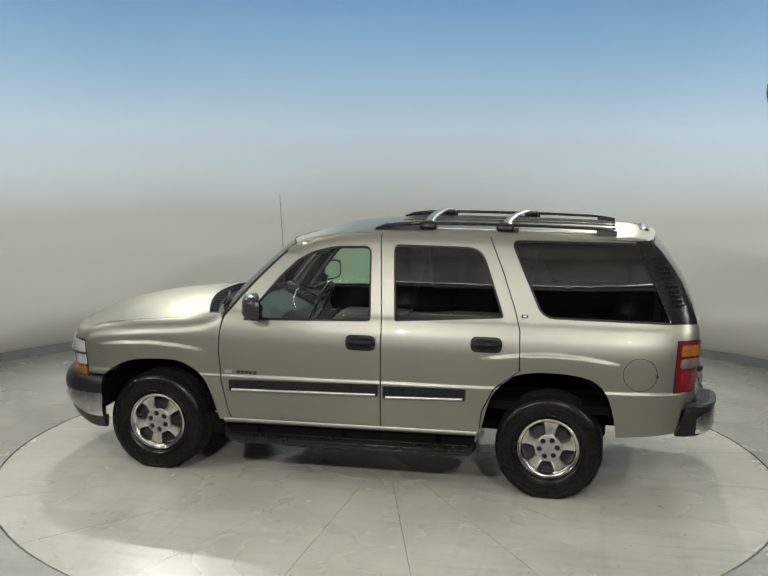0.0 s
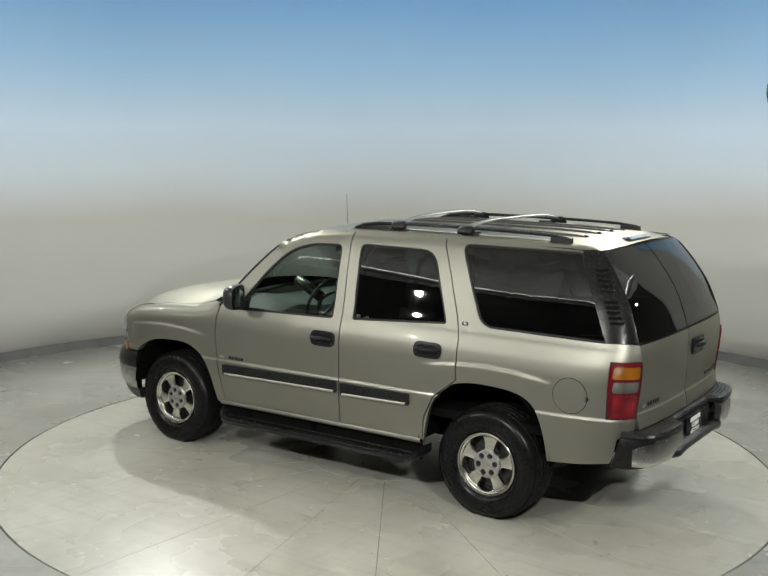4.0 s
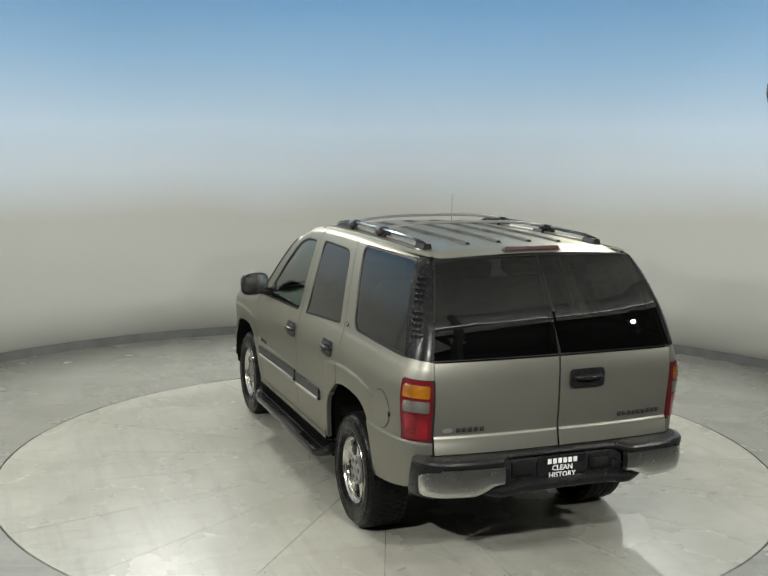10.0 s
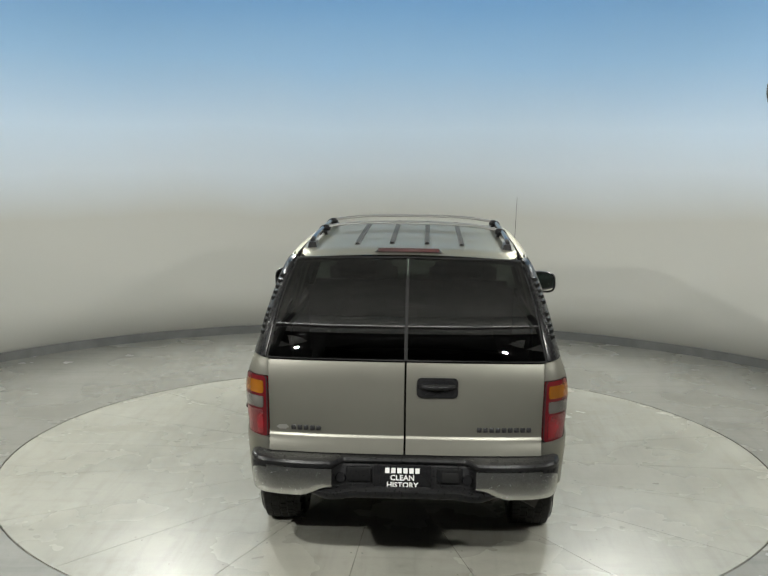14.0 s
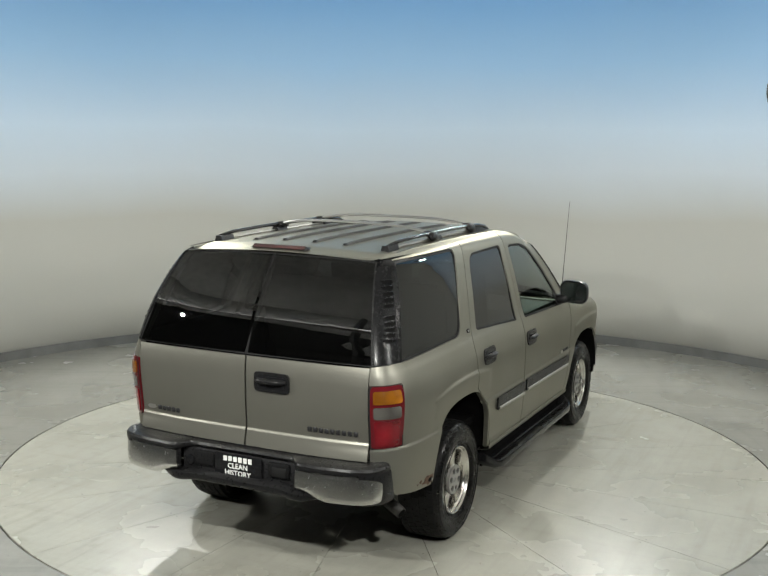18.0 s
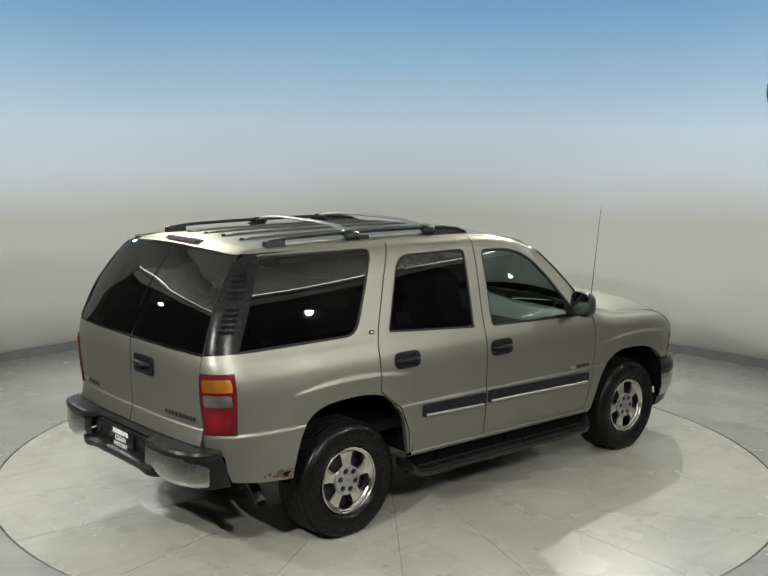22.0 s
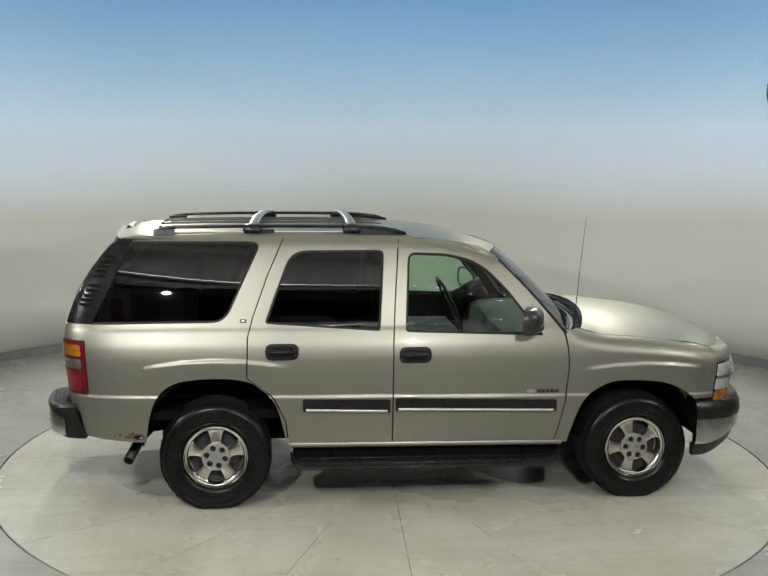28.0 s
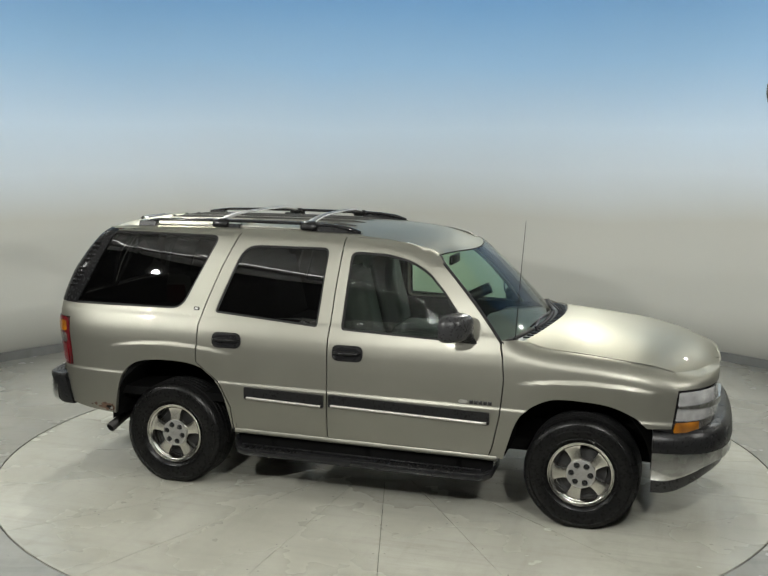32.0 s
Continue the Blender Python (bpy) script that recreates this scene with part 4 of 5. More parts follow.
soft_part("lower_valance", bm, BLACK, rear_bumper)
bm = bmesh.new()
box(bm, -2.374, -2.30, -0.42, 0.42, 0.545, 0.70, 0.012)
soft_part("step_recess", bm, GREYPLASTIC, rear_bumper)
for y0, y1 in ((0.185, 0.33), (-0.33, -0.185)):
    bm = bmesh.new()
    box(bm, -2.392, -2.36, y0, y1, 0.600, 0.69, 0.012)
    soft_part("bumper_insert", bm, BLACK, rear_bumper)
for y in (0.36, -0.36):
    bm = bmesh.new()
    lathe(bm, [(0.001, -0.02), (0.026, -0.02), (0.030, -0.010), (0.030, 0.01)], (0, 0, 0), 20, "z")
    ob = soft_part("lamp_housing", bm, GLOSSBLACK, rear_bumper)
    ob.matrix_basis = pose(-2.368, y, 0.620, 0, 90, 0)
bm = bmesh.new()
box(bm, -2.396, -2.38, -0.31, -0.215, 0.605, 0.665, 0.006)
soft_part("key_hole_cover", bm, SEAL, rear_bumper)


def lettering(words, size, material, parent, m, name="lettering"):
    data = bpy.data.curves.new(name, "FONT")
    data.body, data.size, data.align_x, data.align_y, data.extrude, data.resolution_u = words, size, "CENTER", "CENTER", 0.001, 2
    data.offset = size * 0.018
    tmp = bpy.data.objects.new(name, data)
    scene.collection.objects.link(tmp)
    me = bpy.data.meshes.new_from_object(tmp.evaluated_get(bpy.context.evaluated_depsgraph_get()))
    bpy.data.objects.remove(tmp)
    me.materials.clear()
    me.materials.append(material)
    ob = new(name, me)
    ob.parent = parent
    ob.matrix_basis = m
    return ob


sign = new("display_plate")
sign.parent = car
sign.matrix_basis = Matrix.Translation((0, OY, 0))
sign["label"] = "black display plate with white lettering"
bm = bmesh.new()
box(bm, -2.406, -2.394, -0.154, 0.169, 0.556, 0.706, 0.004)
soft_part("plate_board", bm, GLOSSBLACK, sign)
FACE_BACK = Matrix(((0, 0, -1, 0), (-1, 0, 0, 0), (0, 1, 0, 0), (0, 0, 0, 1)))
lettering("CLEAN", 0.044, WHITETEXT, sign, Matrix.Translation((-2.4075, 0.008, 0.634)) @ FACE_BACK)
lettering("HISTORY", 0.044, WHITETEXT, sign, Matrix.Translation((-2.4075, 0.008, 0.592)) @ FACE_BACK)
for k in range(6):
    bm = bmesh.new()
    y = 0.008 + (k - 2.5) * 0.034
    box(bm, -2.409, -2.406, y - 0.012, y + 0.012, 0.662, 0.692)
    part("letter_bar", bm, WHITETEXT, sign, smooth=False)

# front
FRONT_PATH = bumper_path(1.93, 0.66, 0.945, 3.4)
front_bumper = soft_part("front_bumper", sweep(FRONT_PATH, [(-0.20, 0.565), (-0.006, 0.565), (0.004, 0.585), (0.0, 0.640), (-0.020, 0.690), (-0.05, 0.712), (-0.20, 0.715)], lambda p: p.x > 2.06), BLACK, car, "black-topped chrome front bumper")
soft_part("chrome_bar", sweep(FRONT_PATH, [(-0.06, 0.380), (-0.030, 0.373), (-0.010, 0.384), (-0.004, 0.41), (0.0, 0.50), (-0.001, 0.566), (-0.06, 0.566)], lambda p: p.x > 2.075, lambda p, z: 0.135 * step01(2.14, 2.60, p.x) * (1 if z < 0.40 else 0.75 if z < 0.45 else 0)), CHROME, front_bumper, "brushed chrome bumper bar")
soft_part("air_dam", sweep(FRONT_PATH, [(-0.10, 0.295), (-0.065, 0.285), (-0.045, 0.305), (-0.030, 0.372), (-0.10, 0.378)], lambda p: p.x > 2.06, lambda p, z: 0.135 * step01(2.14, 2.60, p.x)), GREYPLASTIC, front_bumper)

_fronts = {}


def nose(s):
    """The side, going on round the front corner: u is x, and beyond 1.5 the way along the surface."""
    def fn(u, z):
        if u <= 1.5:
            return Vector((u, s * side(u, z), z))
        key = round(z, 4)
        if key not in _fronts:
            xs = np.concatenate([np.linspace(1.5, 2.2, 150, endpoint=False), FRONT(z) - (FRONT(z) - 2.2) * np.linspace(1, 0, 400) ** 3])
            ys = np.array([side(float(x), z) for x in xs])
            _fronts[key] = (np.concatenate([[0], np.cumsum(np.hypot(np.diff(xs), np.diff(ys)))]), xs, ys)
        d, xs, ys = _fronts[key]
        return Vector((float(np.interp(u - 1.5, d, xs)), s * float(np.interp(u - 1.5, d, ys)), z))
    return fn


CUT_NOSE = span(2.2, 3.1, 0.03)
for s in (1, -1):
    flip = s > 0
    lamp = panel("headlamp", [rounded([(2.206, 0.690), (2.238, 0.968), (2.70, 0.968), (2.70, 0.690)], 0.02)], nose(s), GLOSSBLACK, car, "clear headlamp with an amber marker below", CUT_NOSE, span(0.69, 0.97, 0.03), 0.05, -0.004, flip)
    for nm, mat, loop in (("headlamp_lens", HEADLENS, [(2.238, 0.872), (2.248, 0.960), (2.68, 0.960), (2.68, 0.872)]),
                          ("parking_lens", HEADLENS, [(2.226, 0.772), (2.236, 0.860), (2.68, 0.860), (2.68, 0.772)]),
                          ("amber_lens", AMBER, [(2.215, 0.700), (2.223, 0.764), (2.40, 0.764), (2.40, 0.700)]),
                          ("corner_lens", WHITELENS, [(2.408, 0.700), (2.408, 0.764), (2.60, 0.764), (2.60, 0.72)])):
        inner = panel(nm, [rounded(loop, 0.012)], nose(s), mat, lamp, "", CUT_NOSE, span(0.69, 0.97, 0.03), 0.02, 0.006 if mat is AMBER else -0.002, flip)
        if mat is HEADLENS:
            cover = panel("lens_cover", [rounded(loop, 0.012)], nose(s), LAMPGLASS, inner, "clear lens cover", CUT_NOSE, span(0.69, 0.97, 0.03), 0.006, 0.008, flip)
            cover.visible_shadow = False
    panel("chrome_strip", [rounded([(2.236, 0.861), (2.238, 0.873), (2.45, 0.880), (2.712, 0.884), (2.712, 0.838), (2.45, 0.850)], 0.004)], nose(s), CHROME, lamp, "chrome strip running on from the grille", CUT_NOSE, [0.86, 0.87], 0.012, 0.014, flip)
    panel("grille", [[(2.71, 0.70), (2.71, 0.966), (3.06, 0.966), (3.06, 0.70)]], nose(s), BLACK, car, "black grille with a chrome bar", CUT_NOSE, span(0.7, 0.97, 0.05), 0.03, -0.02, flip)
    panel("grille_bar", [[(2.71, 0.825), (2.71, 0.880), (3.06, 0.880), (3.06, 0.825)]], nose(s), CHROME, car, "chrome grille bar", CUT_NOSE, [0.85], 0.03, 0.004, flip)
    # strip between fender and bumper
    panel("fender_end", [[(2.052, 0.722), (2.052, 0.735), (2.21, 0.735), (2.21, 0.70)]], nose(s), BLACK, car, "", CUT_NOSE, [], 0.03, -0.004, flip)

# hood edge rounding down to the lamps and the grille
nose(1)(2.0, 0.972)
NOSE_END = 1.5 + float(_fronts[0.972][0][-1])


def lip(u, v):
    w = 2 * u - 1
    p0 = hood_fn(1.0, u)
    p1 = nose(1 if w >= 0 else -1)(2.233 + (NOSE_END - 2.233) * (1 - abs(w)), 0.972)
    span_v = p1 - p0
    far = span_v.length
    flat = Vector((span_v.x, span_v.y, 0))
    t0 = flat * 1.3 + (hood_fn(1.0, u) - hood_fn(0.97, u)).normalized() * far * 0.45 * (1 - w * w)
    t0.z = min(t0.z, -0.25 * far)
    t1 = flat * 0.15 + Vector((0, 0, -1.1 * far))
    h = v * v
    return p0 * (2 * h * v - 3 * h + 1) + t0 * (h * v - 2 * h + v) + p1 * (3 * h - 2 * h * v) + t1 * (h * v - h)


bm = bmesh.new()
grid(bm, lip, 48, 10)
part("hood_lip", bm, PAINT, hood)

# cowl with wipers
bm = bmesh.new()
grid(bm, lambda u, v: screen_fn(u, 0.0) * (1 - v) + (Vector((hood_fn(0.0, u).x + 0.004, hood_fn(0.0, u).y, hood_fn(0.0, u).z - 0.012))) * v - Vector((0, 0, 0.015 * math.sin(math.pi * v))), 30, 5)
cowl = part("cowl_panel", bm, BLACK, car, "black cowl panel with wipers")
for k in range(26):
    u = 0.08 + 0.84 * k / 25
    p = screen_fn(u, 0.0) * 0.35 + hood_fn(0.0, u) * 0.65
    bm = bmesh.new()
    box(bm, p.x - 0.03, p.x + 0.03, p.y - 0.006, p.y + 0.006, p.z - 0.014, p.z - 0.006)
    part("vent_slat", bm, TRIMBLACK, cowl, smooth=False)
for y0 in (-0.52, 0.12):
    bm = bmesh.new()
    u0, u1 = (y0 + 0.85) / 1.7, (y0 + 0.50 + 0.85) / 1.7
    a, b, c = screen_fn(u0, 0.0) + Vector((0.06, 0, 0.02)), screen_fn((u0 + u1) / 2, 0.06) + Vector((0.02, 0, 0.02)), screen_fn(u1, 0.05) + Vector((0.02, 0, 0.018))
    tube(bm, [a, a + Vector((-0.02, 0.03, 0.02)), b, c], 0.008, 6)
    wiper = part("wiper", bm, BLACK, car)
    bm = bmesh.new()
    tube(bm, [screen_fn(u0 + 0.03, 0.035) + Vector((0.012, 0, 0.012)), screen_fn(u1 + 0.03, 0.045) + Vector((0.012, 0, 0.012))], 0.007, 6)
    part("wiper_blade", bm, SEAL, wiper)

# antenna on the right fender
bm = bmesh.new()
tube(bm, [(1.175, -0.862, 1.20), (1.20, -0.878, 1.60), (1.230, -0.893, 2.012)], [0.0032, 0.0026, 0.0016], 6)
antenna = part("antenna", bm, BLACK, car)
bm = bmesh.new()
lathe(bm, [(0.022, 0.0), (0.018, 0.02), (0.006, 0.045), (0.001, 0.046)], (1.175, -0.862, 1.195), 12, "z")
part("antenna_base", bm, BLACK, antenna)

# ---------------------------------------------------------------- door fittings
for s in (1, -1):
    flip = s > 0
    fdoor, rdoor, fender, quarter = SIDES[s]
    for door, x0, x1, z0, z1 in ((fdoor, -0.062, 0.158, 1.016, 1.126), (rdoor, -0.966, -0.744, 1.048, 1.156)):
        fn = on_side(s)
        cup = panel("door_handle", [rounded([(x0, z0), (x0, z1), (x1, z1), (x1, z0)], 0.048)], fn, BLACK, door, "black plastic door handle", span(x0, x1, 0.02), span(z0, z1, 0.02), 0.01, 0.007, flip)
        xm, zm = (x0 + x1) / 2, (z0 + z1) / 2
        panel("handle_recess", [rounded([(x0 + 0.03, zm - 0.036), (x0 + 0.03, zm + 0.036), (x1 - 0.03, zm + 0.036), (x1 - 0.03, zm - 0.036)], 0.03)], fn, GLOSSBLACK, cup, "", span(x0, x1, 0.03), span(z0, z1, 0.03), 0.0, 0.009, flip)
        bm = bmesh.new()
        y = side(xm, zm)
        tube(bm, [(x0 + 0.016, s * (y + 0.010), zm + 0.004), (x0 + 0.05, s * (y + 0.024), zm + 0.005), (xm, s * (y + 0.028), zm + 0.006), (x1 - 0.05, s * (y + 0.024), zm + 0.005), (x1 - 0.016, s * (y + 0.010), zm + 0.004)], [0.012, 0.019, 0.021, 0.019, 0.012], 8, 0.7)
        part("grip", bm, BLACK, cup)
    bm = bmesh.new()
    lathe(bm, [(0.001, s * 0.0), (0.011, s * 0.0), (0.012, s * -0.004)], (-0.045, s * (side(-0.04, 1.045) + 0.011), 1.040), 12)
    part("key_lock", bm, GREYPLASTIC, fdoor)
    # rub strips with a bright lower edge
    for door, x0, x1, za, zb in ((fdoor, -0.086, 1.040, (0.689, 0.776), (0.662, 0.746)), (rdoor, -0.716, -0.122, (0.694, 0.779), (0.676, 0.768))):
        fn = on_side(s)
        if door is fdoor:
            lo, hi = (lambda x, x0=x0, x1=x1, za=za, zb=zb: za[0] + (zb[0] - za[0]) * (x - x0) / (x1 - x0)), (lambda x, x0=x0, x1=x1, za=za, zb=zb: za[1] + (zb[1] - za[1]) * (x - x0) / (x1 - x0))
        else:
            lo, hi = (lambda x, x0=x0, x1=x1, za=za, zb=zb: za[0] + (zb[0] - za[0]) * (x - x0) / (x1 - x0)), (lambda x, x0=x0, x1=x1, za=za, zb=zb: za[1] + (zb[1] - za[1]) * (x - x0) / (x1 - x0))
        strip = panel("rub_strip", [rounded([(x0, lo(x0)), (x0, hi(x0)), (x1, hi(x1)), (x1, lo(x1))], 0.012)], fn, BLACK, door, "black rub strip", span(x0, x1, 0.1), span(0.66, 0.78, 0.02), 0.016, 0.014, flip)
        bm = bmesh.new()
        rows = []
        for x in span(x0 + 0.02, x1 - 0.02, 0.1):
            y, zl = side(x, lo(x) + 0.01), lo(x)
            rows.append([bm.verts.new((x, s * (y + d), zl + q)) for d, q in ((0.010, -0.002), (0.021, 0.0), (0.023, 0.009), (0.020, 0.018), (0.010, 0.020))])
        for a, b in zip(rows, rows[1:]):
            for k in range(4):
                bm.faces.new((a[k], a[k + 1], b[k + 1], b[k]))
        bmesh.ops.recalc_face_normals(bm, faces=bm.faces[:])
        part("bright_edge", bm, BRIGHT, strip, "bright metal edge")
    # nameplate as plain shapes
    x0, z0 = (0.825, 0.800)
    y = side(0.93, 0.80)
    bm = bmesh.new()
    ring = [bm.verts.new((x0 + 0.034 + dx * -s * (1), s * (y + 0.004), z0 + 0.006 + dz)) for dx, dz in ((-0.034, 0), (-0.02, 0.012), (0.02, 0.012), (0.034, 0), (0.02, -0.012), (-0.02, -0.012))]
    r2 = bmesh.ops.extrude_face_region(bm, geom=[bm.faces.new(ring)])
    for v in [g for g in r2["geom"] if isinstance(g, bmesh.types.BMVert)]:
        v.co.y += s * 0.005
    bmesh.ops.recalc_face_normals(bm, faces=bm.faces[:])
    badge = part("nameplate", bm, BRIGHT, fdoor, "small silver nameplate", False)
    ex0, ex1 = (0.90, 1.055)
    if s > 0:
        badge.location.x = 0.19
        ex0, ex1 = (0.83, 0.985)
    for k in range(5):
        bm = bmesh.new()
        w = (ex1 - ex0) / 5
        a = ex0 + k * w
        box(bm, a + 0.003, a + w - 0.004, s * (y + 0.005) - 0.003, s * (y + 0.005) + 0.003, z0 - 0.006, z0 + 0.018, 0.002, 1)
        bar = part("letter_bar", bm, GREYPLASTIC, badge)
        bar.location.x = -badge.location.x
    # small pillar emblem
    panel("pillar_emblem", [rounded([(-1.135, 1.292), (-1.135, 1.316), (-1.090, 1.316), (-1.090, 1.292)], 0.012)], on_side(s), GLOSSBLACK, quarter, "small dark emblem", [], [], 0.004, 0.005, flip)
    panel("emblem_face", [rounded([(-1.127, 1.298), (-1.127, 1.311), (-1.100, 1.311), (-1.100, 1.298)], 0.006)], on_side(s), BARGREY, quarter, "", [], [], 0.003, 0.0075, flip)
    # running board
    bm = bmesh.new()
    prof = [(0.80, 0.345), (0.93, 0.348), (1.005, 0.350), (1.028, 0.342), (1.035, 0.325), (1.028, 0.300), (1.00, 0.288), (0.80, 0.292)]
    rows = []
    for x, dz, w in ((-0.800, 0.055, -0.10), (-0.785, 0.03, -0.05), (-0.755, 0.008, -0.015), (-0.70, 0.0, 0.0), (0.0, -0.006, 0.0), (0.95, -0.015, 0.0), (1.02, -0.010, -0.012), (1.065, 0.010, -0.04), (1.085, 0.05, -0.09)):
        rows.append([bm.verts.new((x, s * (yy + w * (yy - 0.8) / 0.23), zz + dz)) for yy, zz in prof])
    for a, b in zip(rows, rows[1:]):
        for k in range(len(prof)):
            j = (k + 1) % len(prof)
            bm.faces.new((a[k], a[j], b[j], b[k]))
    bm.faces.new(rows[0])
    bm.faces.new(rows[-1])
    bmesh.ops.recalc_face_normals(bm, faces=bm.faces[:])
    board = soft_part("running_board", bm, GLOSSBLACK, car, "black running board below the doors")
    bm = bmesh.new()
    tube(bm, [(-0.74, s * 0.965, 0.357), (0.0, s * 0.965, 0.352), (0.99, s * 0.965, 0.343)], 0.006, 6)
    part("step_edge", bm, BLACK, board)
    for x0, x1 in ((-0.70, -0.28), (0.25, 0.90)):
        for k in range(int((x1 - x0) / 0.045)):
            bm = bmesh.new()
            x = x0 + k * 0.045
            z = 0.350 - 0.006 * (x + 0.7) / 0.7
            box(bm, x, x + 0.022, *sorted((s * 0.975, s * 1.012)), z - 0.004, z + 0.003)
            part("tread_rib", bm, RUBBER, board, smooth=False)
    bm = bmesh.new()
    box(bm, -0.78, 1.06, *sorted((s * 0.885, s * 0.90)), 0.30, 0.44)
    part("board_panel", bm, DARK, board, smooth=False)
    for x in (-0.55, 0.15, 0.80):
        bm = bmesh.new()
        box(bm, x, x + 0.06, *sorted((s * 0.70, s * 0.90)), 0.30, 0.44, 0.01)
        part("bracket", bm, DARK, board)
    bm = bmesh.new()
    rows = []
    for x in span(-0.80, 1.09, 0.1):
        rk = -0.02 * (x + 0.8) / 1.89
        rows.append([bm.verts.new((x, s * yy, zz + rk)) for yy, zz in ((0.952, 0.466), (0.960, 0.452), (0.955, 0.436), (0.93, 0.425), (0.86, 0.42))])
    for a, b in zip(rows, rows[1:]):
        for k in range(4):
            bm.faces.new((a[k], a[k + 1], b[k + 1], b[k]))
    part("rocker_panel", bm, PAINT, car)
    # door mirror, its outer end swept back
    def sweep_back(bm):
        for v in bm.verts:
            v.co.x += 0.030 - 0.38 * max(0.0, abs(v.co.y) - 0.94)
    mir = new("door_mirror")
    mir.parent = car
    mir.matrix_basis = Matrix.Translation((0, OY, 0))
    bm = bmesh.new()
    rows = []
    for k, (x, sc) in enumerate(((0.798, 0.96), (0.808, 1.0), (0.845, 1.00), (0.882, 0.93), (0.906, 0.76), (0.920, 0.48), (0.924, 0.22))):
        ring = []
        for i in range(20):
            a = 2 * math.pi * i / 20
            ca, sa = math.cos(a), math.sin(a)
            ring.append(bm.verts.new((x, s * (1.074 + sc * 0.126 * math.copysign(abs(ca) ** 0.55, ca)), 1.316 + sc * 0.092 * math.copysign(abs(sa) ** 0.6, sa))))
        rows.append(ring)
    for a, b in zip(rows, rows[1:]):
        for i in range(20):
            bm.faces.new((a[i], a[(i + 1) % 20], b[(i + 1) % 20], b[i]))
    bm.faces.new(rows[-1])
    bmesh.ops.recalc_face_normals(bm, faces=bm.faces[:])
    sweep_back(bm)
    part("mirror_housing", bm, GREYPLASTIC, mir, "dark grey mirror housing")
    bm = bmesh.new()
    ring = []
    for i in range(20):
        a = 2 * math.pi * i / 20
        ca, sa = math.cos(a), math.sin(a)
        ring.append(bm.verts.new((0.805, s * (1.074 + 0.112 * math.copysign(abs(ca) ** 0.55, ca)), 1.316 + 0.077 * math.copysign(abs(sa) ** 0.6, sa))))
    bm.faces.new(ring)
    sweep_back(bm)
    part("mirror_glass", bm, MIRRORGLASS, mir, "mirror glass", False)
    bm = bmesh.new()
    tube(bm, [(0.86, s * 0.915, 1.236), (0.862, s * 0.965, 1.244), (0.862, s * 1.03, 1.270)], [0.055, 0.050, 0.060], 12, 0.75)
    part("mirror_arm", bm, BLACK, mir)
    panel("mirror_sail", [[(0.80, 1.20), (0.80, 1.29), (0.83, 1.315), (0.925, 1.205)]], on_side(s), BLACK, mir, "", [], [], 0.0, 0.0, flip)
    # roof rail with feet
    rail = new("roof_rail")
    rail.parent = car
    rail.matrix_basis = Matrix.Translation((0, OY, 0))
    bm = bmesh.new()
    ry = 0.595
    pts = [(-1.70, 1.890), (-1.55, 1.906), (-1.2, 1.914), (-0.8, 1.916), (-0.4, 1.914), (-0.2, 1.906), (-0.06, 1.888), (0.02, 1.866)]
    tube(bm, [(x, s * (ry + 0.01), z) for x, z in pts], [0.012, 0.015, 0.016, 0.016, 0.017, 0.019, 0.02, 0.012], 10, 0.75)
    part("rail_bar", bm, GLOSSBLACK, rail, "black roof rail")
    for x0, x1 in ((-0.34, 0.03), (-1.03, -0.90), (-1.72, -1.58)):
        bm = bmesh.new()
        zt = 1.900
        n = 10
        rows = []
        for i in range(n + 1):
            x = x0 + (x1 - x0) * i / n
            f = i / n
            top = 0.0 if x1 < 0 else -0.034 * step01(0.4, 1.0, f)
            zz = ROOFLINE(x) - 0.034
            rows.append([bm.verts.new((x, s * (ry + d), q)) for d, q in ((-0.03, zz - 0.002), (-0.018, zt + top - 0.006), (0.022, zt + top - 0.006), (0.034, zz - 0.010))])
        for a, b in zip(rows, rows[1:]):
            for k in range(3):
                bm.faces.new((a[k], a[k + 1], b[k + 1], b[k]))
        for e in (rows[0], rows[-1]):
            bm.faces.new(e)
        bmesh.ops.recalc_face_normals(bm, faces=bm.faces[:])
        soft_part("rail_foot", bm, BLACK, rail)
    # bright strip added for the roof's highlight seen under the rail
    bm = bmesh.new()
    tube(bm, [(x, s * (ry + 0.004), ROOFLINE(x) - 0.022) for x in span(-1.58, -0.34, 0.1)], 0.008, 6)
    part("rail_highlight", bm, BRIGHT, rail)

